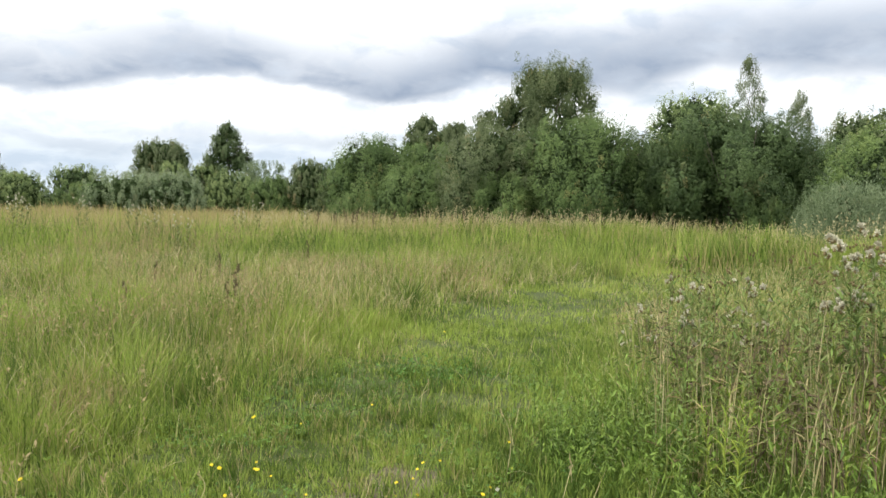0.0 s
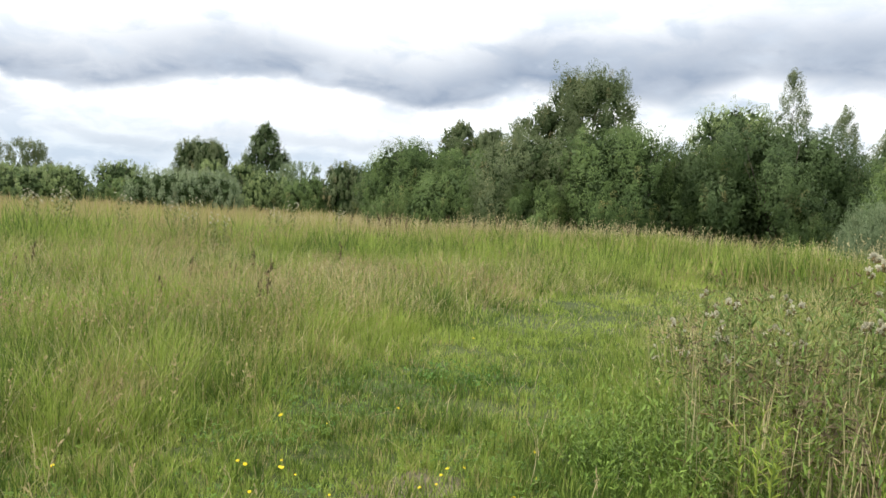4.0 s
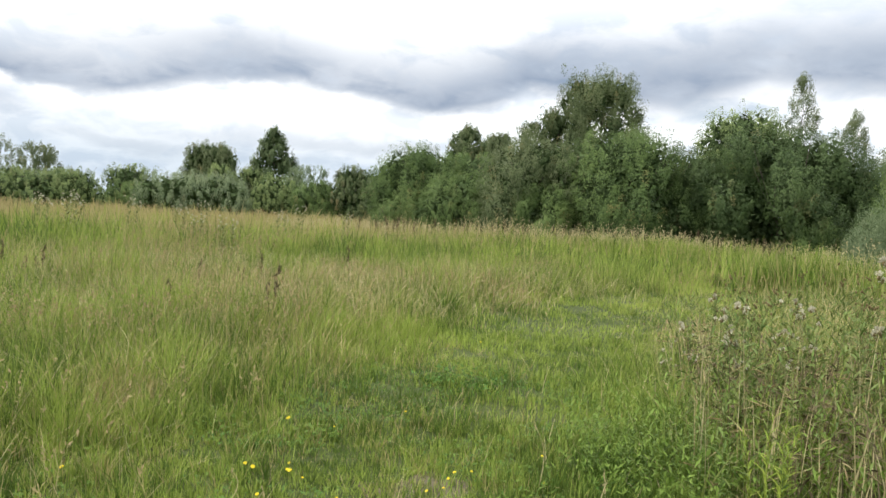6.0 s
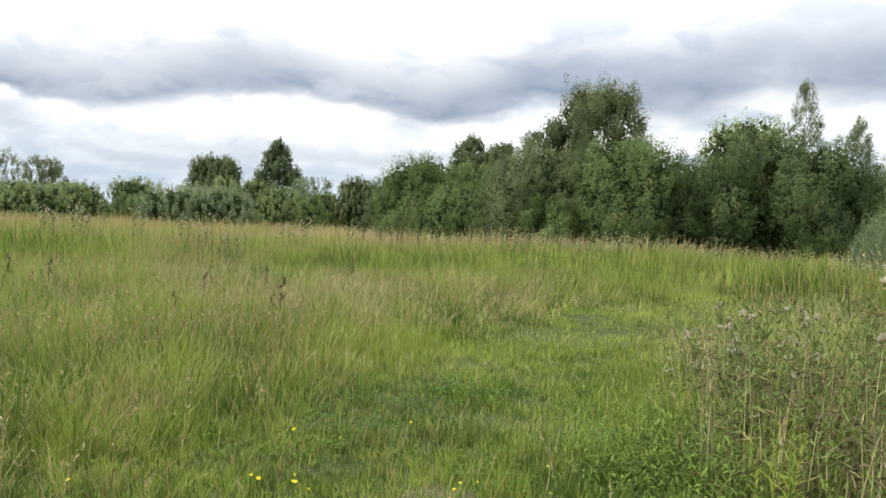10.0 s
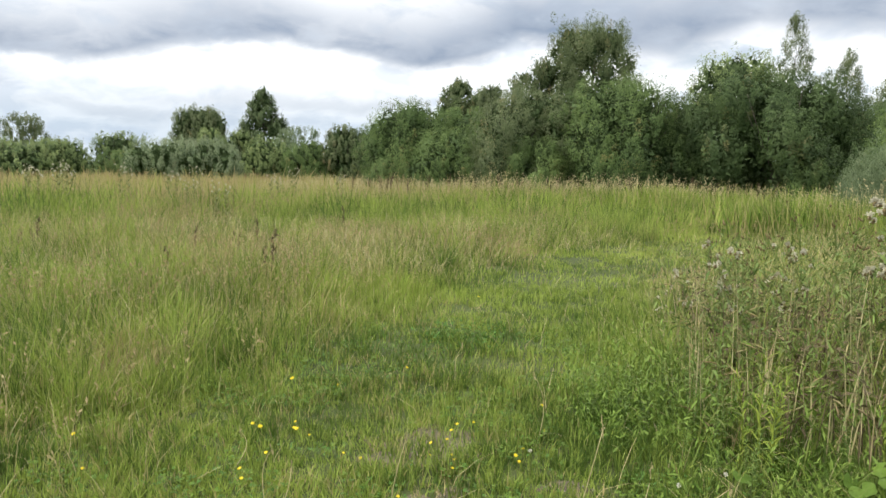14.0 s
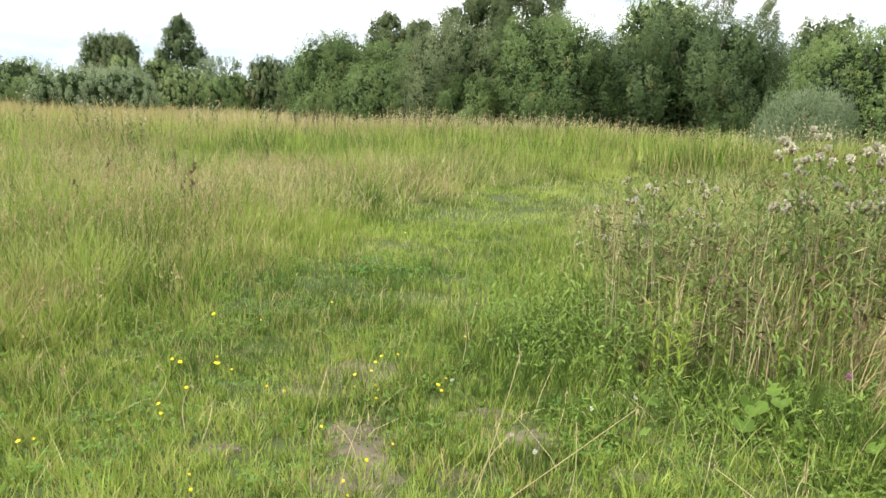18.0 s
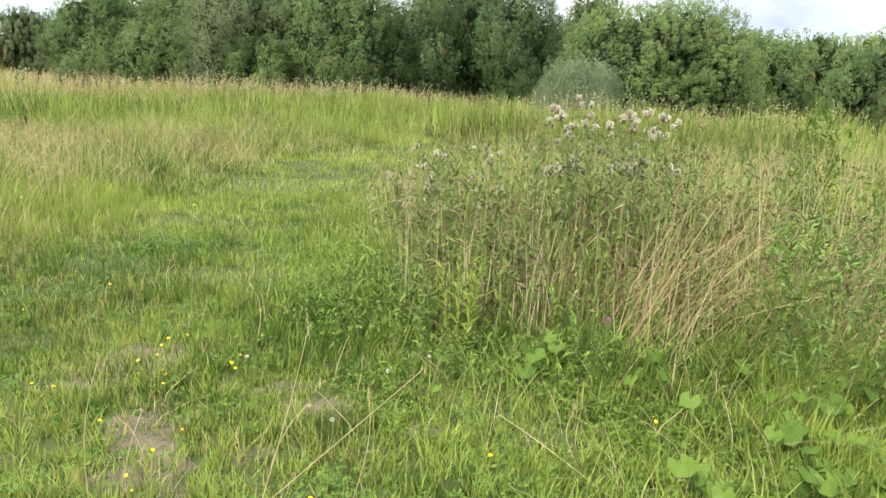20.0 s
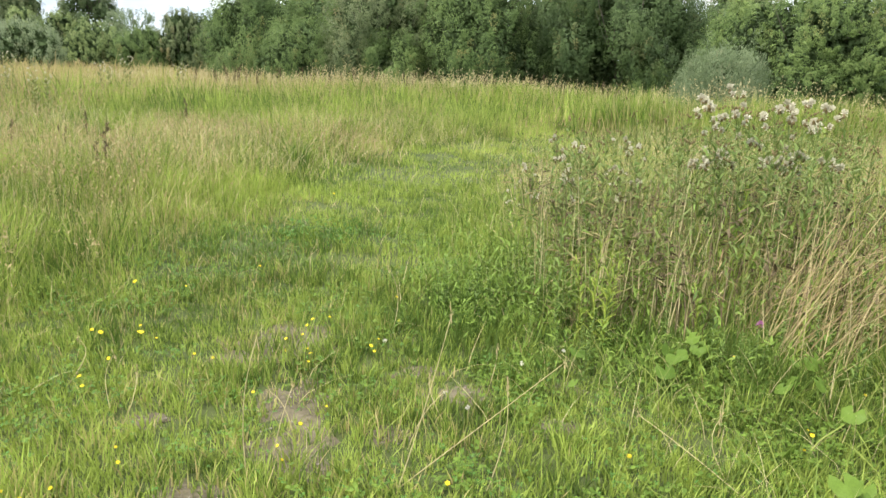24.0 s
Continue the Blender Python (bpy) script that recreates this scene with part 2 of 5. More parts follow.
def joined(pieces):
    """One array of places and one of triangles from several (and their tints)."""
    co, tri, tint, at = [], [], [], 0
    for p, f, *t in pieces:
        p = np.asarray(p, float).reshape(-1, 3)
        co.append(p)
        tri.append(np.asarray(f, int).reshape(-1, 3) + at)
        tint.append(np.broadcast_to(np.asarray(t[0] if t else 0.5, float), (len(p),)))
        at += len(p)
    return np.concatenate(co), np.concatenate(tri), np.concatenate(tint)


def tube(points, radii, sides=6):
    """A tapered, capped tube along points."""
    p, r = np.asarray(points, float), np.asarray(radii, float)
    run = np.gradient(p, axis=0)
    run /= np.linalg.norm(run, axis=1, keepdims=True) + 1e-9
    ref = np.where(np.abs(run[:, 2:3]) > 0.9, np.array([[1.0, 0, 0]]), np.array([[0, 0, 1.0]]))
    u = np.cross(run, ref)
    u /= np.linalg.norm(u, axis=1, keepdims=True) + 1e-9
    v = np.cross(run, u)
    a = np.arange(sides) * 2 * np.pi / sides
    co = p[:, None] + r[:, None, None] * (np.cos(a)[None, :, None] * u[:, None] + np.sin(a)[None, :, None] * v[:, None])
    tri = []
    for i in range(len(p) - 1):
        for k in range(sides):
            a0, a1 = i * sides + k, i * sides + (k + 1) % sides
            tri += [(a0, a1, a1 + sides), (a0, a1 + sides, a0 + sides)]
    top = (len(p) - 1) * sides
    tri += [(top, top + k, top + k + 1) for k in range(1, sides - 1)]
    return co.reshape(-1, 3), np.array(tri)


def part(name, me, parent, label="", m=None):
    ob = new(name, me)
    ob.parent = parent
    if m is not None:
        ob.matrix_local = m
    return tagged(ob, label)


def thing(name, m, label, category, group=""):
    ob = new(name)
    ob.empty_display_size = 0.1
    ob.matrix_world = m
    return tagged(ob, label, category, group)


LATTICE = np.random.default_rng(7).random((4, 128, 128))


def patches(x, y, size, layer=0):
    """Smooth random values, 0 to 1, with blobs of about that size in metres."""
    u, v = np.asarray(x) / size + 40.3, np.asarray(y) / size + 17.7
    i, j = np.floor(u).astype(int), np.floor(v).astype(int)
    a, b = u - i, v - j
    a, b = a * a * (3 - 2 * a), b * b * (3 - 2 * b)
    n = LATTICE[layer]
    pick = lambda p, q: n[p % 128, q % 128]
    return (pick(i, j) * (1 - a) + pick(i + 1, j) * a) * (1 - b) + (pick(i, j + 1) * (1 - a) + pick(i + 1, j + 1) * a) * b


def ground_z(x, y):
    x, y = np.asarray(x, float), np.asarray(y, float)
    r = np.hypot(x, y)
    fade = np.clip(r / 3, 0.25, 1) * np.clip((130 - r) / 60, 0, 1)
    return fade * (0.05 * (patches(x, y, 1.3, 1) - 0.5) + 0.14 * (patches(x, y, 7.0, 2) - 0.5) * np.clip(r / 8, 0, 1))


def smoothstep(v, a, b):
    t = np.clip((v - a) / (b - a), 0, 1)
    return t * t * (3 - 2 * t)


TRACK = np.array([(-0.5, 0.0), (-0.4, 2.5), (-0.3, 4.6), (0.3, 7.2), (1.3, 9.5), (2.6, 12.0), (4.2, 13.8), (7.0, 16.0)])


def track_off(x, y):
    """Distance from the middle of the trodden track."""
    best = np.full(np.shape(x), 1e9)
    for (ax, ay), (bx, by) in zip(TRACK[:-1], TRACK[1:]):
        dx, dy = bx - ax, by - ay
        t = np.clip(((x - ax) * dx + (y - ay) * dy) / (dx * dx + dy * dy), 0, 1)
        best = np.minimum(best, np.hypot(x - ax - t * dx, y - ay - t * dy))
    return best


SOIL_SPOTS = [(-0.5, 2.2, 0.16, 0.12), (0.45, 3.15, 0.15, 0.08), (1.1, 2.9, 0.14, 0.08), (-0.24, 3.62, 0.34, 0.27), (-0.42, 3.42, 0.22, 0.15), (-0.14, 2.86, 0.2, 0.27), (-0.14, 2.47, 0.2, 0.23), (0.24, 2.56, 0.11, 0.09), (0.6, 2.9, 0.2, 0.11), (0.95, 2.55, 0.12, 0.09), (-0.75, 2.75, 0.1, 0.09)]


def bareness(x, y):
    bare = np.zeros(np.shape(x))
    for cx, cy, a, b in SOIL_SPOTS:
        bare = np.maximum(bare, 1 - smoothstep(np.hypot((x - cx) / a, (y - cy) / b) + 1.1 * (patches(x, y, 0.07, 3) - 0.5), 0.5, 1.25))
    return bare


def in_clump(x, y):
    """1 inside the tall thistle clump."""
    edge = np.minimum(smoothstep(x - (0.93 + 0.18 * np.abs(y - 3.9)), 0.0, 0.5), smoothstep(y - (3.55 - 0.33 * (x - 0.9)), -0.1, 0.35))
    return edge * (1 - smoothstep(y - (5.6 + 0.25 * x), 0, 1.0)) * (1 - smoothstep(x, 5.5, 7))


def sward(x, y):
    """Height of the grass."""
    off = track_off(x, y) + 0.5 * (patches(x, y, 1.1, 0) - 0.5)
    wide = 0.75 + 0.75 * smoothstep(4.8 - y, 0, 1.6)
    tall = smoothstep(off, wide, wide + 1.5)
    far = smoothstep(np.hypot(x, y), 10, 26)
    h = 0.055 + 0.055 * patches(x, y, 0.5, 1) + tall * (0.18 + 0.32 * patches(x, y, 1.4, 2)) * (1 - 0.65 * smoothstep(x, 0.5, 1.0) * smoothstep(4.2 - y, 0, 0.8)) + far * (0.12 + 0.14 * patches(x, y, 3.0, 0))
    return h + 0.06 * in_clump(x, y)


def dryness(x, y):
    """Share of straw-coloured blades."""
    r = np.hypot(x, y)
    d = 0.085 + 0.26 * smoothstep(patches(x, y, 2.6, 3) * 0.6 + patches(x, y, 0.8, 0) * 0.4, 0.46, 0.72)
    d *= 0.7 + 0.3 * smoothstep(track_off(x, y), 0.7, 1.9)
    d *= 1 - 0.55 * smoothstep(-x - 0.35 * y, 0, 2) * (1 - smoothstep(r, 11, 15))
    left = np.exp(-(((x + 2.7) / 1.3) ** 2 + ((y - 5.6) / 1.7) ** 2))
    band = smoothstep(r, 24, 34) * smoothstep(6 - x, 0, 6)
    near_right = smoothstep(x, 0.4, 1.0) * smoothstep(5.0 - y, 0, 1.0)
    return np.clip((d + 0.06 * left + 0.6 * band) * (1 - 0.75 * near_right), 0.04, 0.95)


# ---- ground ----
def build_ground():
    turns, radii = 144, np.concatenate([[0.0], np.geomspace(0.5, 4000, 120)])
    a = np.arange(turns) * 2 * np.pi / turns
    x, y = radii[:, None] * np.cos(a), radii[:, None] * np.sin(a)
    co = np.stack([x, y, ground_z(x, y)], -1).reshape(-1, 3)
    i, k = np.meshgrid(np.arange(len(radii) - 1), np.arange(turns), indexing="ij")
    p, q = i * turns + k, i * turns + (k + 1) % turns
    tri = np.concatenate([np.stack([p, p + turns, q + turns], -1).reshape(-1, 3), np.stack([p, q + turns, q], -1).reshape(-1, 3)[turns:]])
    return tagged(new("ground", raw_mesh("ground", co, tri, TURF, smooth=True)), "meadow ground of mossy turf and dry thatch", "ground", kind="structure")


build_ground()
rng = np.random.default_rng(11)
for cx, cy, a, b in SOIL_SPOTS:
    ring, turn = np.meshgrid(np.linspace(0, 1, 9), np.arange(28) * 2 * np.pi / 28, indexing="ij")
    out = ring * (1 + 0.22 * np.sin(3 * turn + 9 * cx) + 0.16 * np.sin(5 * turn + 5 * cy) + 0.1 * np.sin(9 * turn))
    x, y = cx + 1.1 * a * out * np.cos(turn), cy + 1.1 * b * out * np.sin(turn)
    z = ground_z(x, y) + 0.004 + 0.014 * (patches(x, y, 0.05, 2) - 0.4) * (1 - ring)
    z[-2:] -= 0.012
    i, k = np.meshgrid(np.arange(8), np.arange(28), indexing="ij")
    p, q = i * 28 + k, i * 28 + (k + 1) % 28
    tri = np.concatenate([np.stack([p, p + 28, q + 28], -1).reshape(-1, 3), np.stack([p, q + 28, q], -1).reshape(-1, 3)])
    me = raw_mesh("bare_soil", np.stack([x, y, z], -1), tri, SOIL, smooth=True)
    tagged(new("bare_soil", me), "bare patch of pale trodden sandy soil between grass", "soil patch", "bare soil patches in the track", "structure")


# ---- grass ----
def strips(x, y, z, h, w, lean, bend, azim, twist, steps):
    """Blades that taper to a point: places, triangles, blade number and height share of each place."""
    n, s = len(x), np.asarray(steps)
    along = h[:, None] * (lean[:, None] * s + bend[:, None] * s**2)
    up = h[:, None] * s * (1 - 0.3 * np.abs(bend)[:, None] * s)
    mid = np.stack([x[:, None] + along * np.cos(azim)[:, None], y[:, None] + along * np.sin(azim)[:, None], z[:, None] + up], -1)
    half = (w[:, None] * (1 - 0.75 * s**1.5) / 2)[:, :-1, None]
    side = np.stack([np.cos(twist), np.sin(twist), np.zeros(n)], -1)[:, None]
    co = np.concatenate([mid[:, :-1] - half * side, mid[:, :-1] + half * side, mid[:, -1:]], 1)
    m = len(s) - 1
    one = []
    for i in range(m - 1):
        one += [(i, m + i, m + i + 1), (i, m + i + 1, i + 1)]
    one.append((m - 1, 2 * m - 1, 2 * m))
    per = 2 * m + 1
    tri = (np.array(one)[None] + (np.arange(n) * per)[:, None, None]).reshape(-1, 3)
    return co.reshape(-1, 3), tri, np.repeat(np.arange(n), per)


def scatter(rng, r0, r1, density, a0=-47, a1=61):
    """Random places in a sector of the meadow, angles clockwise from straight ahead."""
    n = int(density * (r1**2 - r0**2) * radians(a1 - a0) / 2)
    r, a = np.sqrt(rng.uniform(r0**2, r1**2, n)), np.radians(rng.uniform(a0, a1, n))
    return r * np.sin(a), r * np.cos(a)


def meadow(name, r0, r1, density, width, steps, seed, label, a0=-47, a1=61, scale=1.0, tuft=14, spread=0.03):
    rng = np.random.default_rng(seed)
    x, y = scatter(rng, r0, r1, density, a0, a1)
    n = len(x) // tuft
    core = rng.normal(0, 1, (2, n * tuft)) * spread
    tx, ty = np.repeat(x[:n], tuft), np.repeat(y[:n], tuft)
    size = np.repeat(rng.uniform(0.55, 1.5, n), tuft)
    hue = np.repeat(rng.normal(0, 0.55, n), tuft)
    parched = np.repeat(rng.random(n), tuft)
    x, y = tx + core[0] * size, ty + core[1] * size
    keep = (rng.random(len(x)) > 0.58 * bareness(x, y)) & (rng.random(len(x)) > 0.9 * in_clump(x, y))
    x, y, size, hue, parched, core = x[keep], y[keep], size[keep], hue[keep], parched[keep], core[:, keep]
    n = len(x)
    h = sward(x, y) * rng.uniform(0.4, 1.25, n) * scale * size**0.6 * (0.45 + 1.1 * patches(x, y, 0.36, 1))
    w = width * rng.uniform(0.6, 1.5, n)
    dry = (0.5 * parched + 0.5 * rng.random(n) < dryness(x, y)) * rng.uniform(0.45, 1.0, n) + rng.uniform(0, 0.12, n)
    lush = patches(x, y, 1.7, 1)
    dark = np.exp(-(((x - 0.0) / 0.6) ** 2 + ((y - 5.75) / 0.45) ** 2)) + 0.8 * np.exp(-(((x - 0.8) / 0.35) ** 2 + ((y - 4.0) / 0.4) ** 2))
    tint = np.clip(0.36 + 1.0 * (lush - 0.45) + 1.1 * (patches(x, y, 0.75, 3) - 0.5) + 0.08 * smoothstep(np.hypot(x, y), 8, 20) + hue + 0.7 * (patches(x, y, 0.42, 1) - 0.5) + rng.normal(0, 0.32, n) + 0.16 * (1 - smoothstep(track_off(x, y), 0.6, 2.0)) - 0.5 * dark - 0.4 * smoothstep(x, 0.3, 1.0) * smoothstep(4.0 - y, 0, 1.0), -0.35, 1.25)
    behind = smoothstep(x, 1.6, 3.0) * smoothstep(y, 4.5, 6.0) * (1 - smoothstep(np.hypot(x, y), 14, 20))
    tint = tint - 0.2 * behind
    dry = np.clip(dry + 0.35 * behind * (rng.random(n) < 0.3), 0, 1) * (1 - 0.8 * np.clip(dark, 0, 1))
    co, tri, blade = strips(x, y, ground_z(x, y) - 0.01, h, w, np.abs(rng.normal(0.08, 0.16, n)), rng.uniform(-0.05, 0.5, n), np.arctan2(core[1], core[0]) + rng.normal(0, 0.7, n), rng.uniform(0, np.pi, n), steps)
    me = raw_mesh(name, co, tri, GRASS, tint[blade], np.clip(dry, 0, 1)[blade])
    tagged(new(name, me), label, "grass", kind="stuff")


meadow("short_grass", 1.5, 4.8, 7000, 0.0054, (0, 0.5, 1), 21, "short green meadow grass trodden along the track", tuft=20, spread=0.026)
meadow("meadow_grass", 4.8, 9.0, 2100, 0.0068, (0, 0.5, 1), 22, "green and straw-coloured meadow grass, knee high", tuft=16, spread=0.05)
meadow("meadow_grass", 9.0, 18.0, 620, 0.014, (0, 1), 23, "tall meadow grass, green mixed with dry straw", tuft=14, spread=0.10)
meadow("meadow_grass", 18.0, 42.0, 130, 0.034, (0, 1), 24, "tall uncut meadow grass in front of the bushes", scale=1.1, tuft=12, spread=0.2)
meadow("meadow_grass", 42.0, 95.0, 18, 0.10, (0, 1), 25, "far uncut meadow grass with a brownish cast", scale=1.1, tuft=8, spread=0.4)
meadow("short_grass", 0.05, 1.5, 3000, 0.007, (0, 0.5, 1), 27, "short trodden grass round the standing place", -180, 180)
meadow("meadow_grass", 1.5, 5.0, 900, 0.011, (0, 0.5, 1), 28, "meadow grass beside and behind the track", 61, 313)
meadow("meadow_grass", 5.0, 16.0, 120, 0.026, (0, 1), 26, "meadow grass beside and behind the track", 61, 313)


def seeded(name, r0, r1, density, seed, label, thick, heads, tall, red, row=None):
    """Thin flowering stems with a loose seed head of small spikelets."""
    rng = np.random.default_rng(seed)
    x, y = scatter(rng, r0, r1, density)
    if row:
        x = rng.uniform(row[0], row[1], row[2])
        y = row[3] + row[4] * x + rng.normal(0, row[5], len(x))
    want = np.ones(len(x)) if row else smoothstep(track_off(x, y), 0.8, 2.2) * (0.06 + 0.94 * smoothstep(patches(x, y, 2.2, 3), 0.42, 0.68)) * (1 - in_clump(x, y)) * (1 - 0.75 * smoothstep(x, 1.5, 4.5)) * (1 - 0.65 * smoothstep(-x - 0.35 * y, 0, 2) * (1 - smoothstep(np.hypot(x, y), 11, 15))) * (1 - smoothstep(x, 0.3, 0.8) * smoothstep(6.0 - y, 0, 0.6))
    keep = rng.random(len(x)) < want
    x, y = x[keep], y[keep]
    n = len(x)
    h = (sward(x, y) * 0.75 + tall) * rng.uniform(0.75, 1.2, n)
    lean, bend, az = rng.normal(0.06, 0.1, n), rng.uniform(0, 0.35, n), rng.normal(0.3, 1.2, n)
    z = ground_z(x, y) - 0.01
    co, tri, blade = strips(x, y, z, h, np.full(n, thick), lean, bend, az, rng.uniform(0, np.pi, n), (0, 0.55, 1))
    tint = rng.uniform(0, 1, n) * red
    pieces = [(co, tri, tint[blade])]
    k = np.repeat(np.arange(n), heads)
    s = rng.uniform(0.74, 1.0, len(k))
    along = h[k] * (lean[k] * s + bend[k] * s**2)
    top = np.stack([x[k] + along * np.cos(az[k]), y[k] + along * np.sin(az[k]), z[k] + h[k] * s * (1 - 0.3 * bend[k] * s)], -1)
    d = rng.normal(0, 1, (len(k), 3)) * (0.6, 0.6, 0.5) + (0, 0, 0.9)
    d /= np.linalg.norm(d, axis=1, keepdims=True)
    long = (0.010 + thick * 5) * rng.uniform(0.6, 1.5, len(k))[:, None]
    side = np.cross(d, rng.normal(0, 1, (len(k), 3)))
    side /= np.linalg.norm(side, axis=1, keepdims=True) + 1e-9
    spik = np.stack([top, top + d * long * 0.5 + side * long * 0.16, top + d * long, top + d * long * 0.5 - side * long * 0.16], 1).reshape(-1, 3)
    q = np.arange(len(k))[:, None] * 4
    f = np.concatenate([q + (0, 1, 2), q + (0, 2, 3)])
    pieces.append((spik, f, np.repeat(np.clip(tint[k] + 0.25 * red, 0, 1), 4)))
    co, tri, tint = joined(pieces)
    me = raw_mesh(name, co, tri, STRAW, tint, 0.15 if red > 0.3 else 0.6)
    tagged(new(name, me), label, "grass", kind="stuff")


seeded("seeding_grass", 3.2, 9.0, 60, 31, "thin dry straw-coloured flowering grass stems", 0.0034, 5, 0.26, 0.6)
seeded("seeding_grass", 9.0, 20.0, 46, 32, "dry reddish-tan seed heads over the meadow grass", 0.0036, 3, 0.28, 1.0)
seeded("seeding_grass", 20.0, 45.0, 15, 33, "pale seed heads of tall grass in front of the willows", 0.010, 4, 0.36, 0.55)
seeded("edge_grass", 1, 1, 0, 35, "tall nodding pale grass before the dark willows", 0.011, 5, 0.52, 0.15, (-9, 15, 2400, 28.2, -0.13, 1.2))
for px, py, wide, many in ((-6.2, 14.2, 1.6, 420), (-5.3, 10.0, 1.1, 250), (-2.6, 6.8, 0.8, 210), (2.5, 7.6, 0.7, 150), (5.7, 15.0, 1.8, 170), (-1.0, 11.5, 2.0, 520), (-7.4, 18.5, 2.5, 720), (0.3, 27.5, 1.6, 300), (-3.3, 5.6, 0.7, 260), (-3.6, 9.0, 1.0, 190), (6.6, 7.6, 1.6, 420), (8.4, 8.6, 1.8, 420), (5.6, 9.6, 1.2, 220)):
    seeded("russet_grass", 1, 1, 0, 500 + many, "patch of russet-brown seeding grass and sorrel", 0.0022 + 0.00022 * py, 4, 0.32, 1.0, (px - wide, px + wide, many, py, 0.0, wide * 0.5))
seeded("tan_grass", 1, 1, 0, 37, "pinkish-tan seeding grass along the far meadow edge", 0.012, 4, 0.42, 0.75, (-30, 3, 2000, 31.0, -0.35, 3.5))
seeded("seeding_grass", 45.0, 90.0, 5, 34, "far brownish seed heads of the meadow", 0.022, 3, 0.42, 1.0)


# tall canary grass standing before the thicket and the bushes beside the thistles
def reed_band(seed, n, line, depth, label):
    rng = np.random.default_rng(seed)
    t = rng.random(n) * (len(line) - 1)
    k = np.clip(t.astype(int), 0, len(line) - 2)
    p = np.array(line)
    at = p[k] + (p[k + 1] - p[k]) * (t - k)[:, None]
    x, y = at[:, 0] + rng.normal(0, depth, n), at[:, 1] + rng.normal(0, depth, n)
    h = at[:, 2] * rng.uniform(0.55, 1.06, n) * (0.82 + 0.3 * patches(x, y, 0.9, 2))
    r = np.hypot(x, y)
    co, tri, blade = strips(x, y, ground_z(x, y) - 0.01, h, (0.0012 * r * rng.uniform(0.6, 1.3, n)), np.abs(rng.normal(0.05, 0.07, n)), rng.uniform(0, 0.4, n), rng.uniform(0, 6.3, n), rng.uniform(0, np.pi, n), (0, 0.5, 1))
    tint = np.clip(0.42 + 0.9 * (patches(x, y, 1.2, 1) - 0.5) + rng.normal(0, 0.3, n), -0.2, 1.1)
    tagged(new("canary_grass", raw_mesh("canary_grass", co, tri, GRASS, tint[blade], (0.9 * (rng.random(n) < 0.4) * rng.random(n))[blade])), label, "grass", kind="stuff")


reed_band(38, 9000, [(-1.0, 27.5, 0.8), (4.5, 25.5, 1.0), (7.6, 23.0, 1.12)], 0.8, "tall green canary grass before the willow thicket")
reed_band(39, 11000, [(7.0, 17.5, 1.12), (8.3, 14.0, 1.25), (10.2, 12.2, 1.3), (12.5, 11.6, 1.35)], 0.6, "tall green canary grass before the bushes")
seeded("edge_grass", 1, 1, 0, 40, "pale nodding seed heads before the bushes", 0.007, 5, 0.9, 0.2, (7.0, 12.5, 650, 22.0, -0.9, 0.7))
seeded("edge_grass", 1, 1, 0, 41, "pale nodding seed heads before the thicket", 0.009, 5, 0.75, 0.2, (-1.0, 7.8, 700, 27.3, -0.52, 0.8))


# dark tussocks in the open meadow
def tussocks():
    rng = np.random.default_rng(36)
    cx, cy = scatter(rng, 5.5, 30.0, 0.42)
    keep = track_off(cx, cy) > 1.6
    cx, cy = cx[keep], cy[keep]
    per = 110
    n = len(cx) * per
    core = rng.normal(0, 1, (2, n)) * np.repeat(rng.uniform(0.06, 0.22, len(cx)), per)
    x, y = np.repeat(cx, per) + core[0], np.repeat(cy, per) + core[1]
    h = np.repeat(rng.uniform(0.32, 0.68, len(cx)), per) * rng.uniform(0.5, 1.15, n)
    wide = 0.0035 + 0.0009 * np.hypot(x, y)
    co, tri, blade = strips(x, y, ground_z(x, y) - 0.01, h, wide, np.abs(rng.normal(0.1, 0.1, n)), rng.uniform(0.1, 0.7, n), np.arctan2(core[1], core[0]) + rng.normal(0, 0.5, n), rng.uniform(0, np.pi, n), (0, 0.5, 1))
    tone = np.repeat(rng.normal(0.05, 0.25, len(cx)), per) + rng.normal(0, 0.12, n)
    tagged(new("grass_tussocks", raw_mesh("grass_tussocks", co, tri, GRASS, tone[blade], (0.25 * rng.random(n) ** 3)[blade])), "darker green tussocks standing in the meadow", "grass", kind="stuff")


tussocks()

# ---- trees and bushes ----
def envelope(shape, u):
    """Half width of a crown at the share u of its height."""
    if shape == "mound":
        return np.sqrt(np.clip(1 - (np.maximum(u - 0.15, 0) / 0.86) ** 2, 0, 1)) * (0.92 + 0.08 * np.clip(u / 0.15, 0, 1))
    if shape == "round":
        return np.sqrt(np.clip(1 - ((u - 0.45) / 0.56) ** 2, 0, 1)) ** 0.9
    if shape == "oval":
        return np.sqrt(np.clip(1 - (np.where(u > 0.32, (u - 0.32) / 0.70, (0.32 - u) / 0.5)) ** 2, 0, 1)) ** 1.1
    if shape == "peak":
        return np.clip(1 - np.clip(u - 0.12, 0, 1) / 0.88, 0, 1) ** 0.78 * (0.75 + 0.25 * np.clip(u / 0.12, 0, 1))
    return np.clip(1 - u, 0, 1) ** 0.9 * 0.95 + 0.05


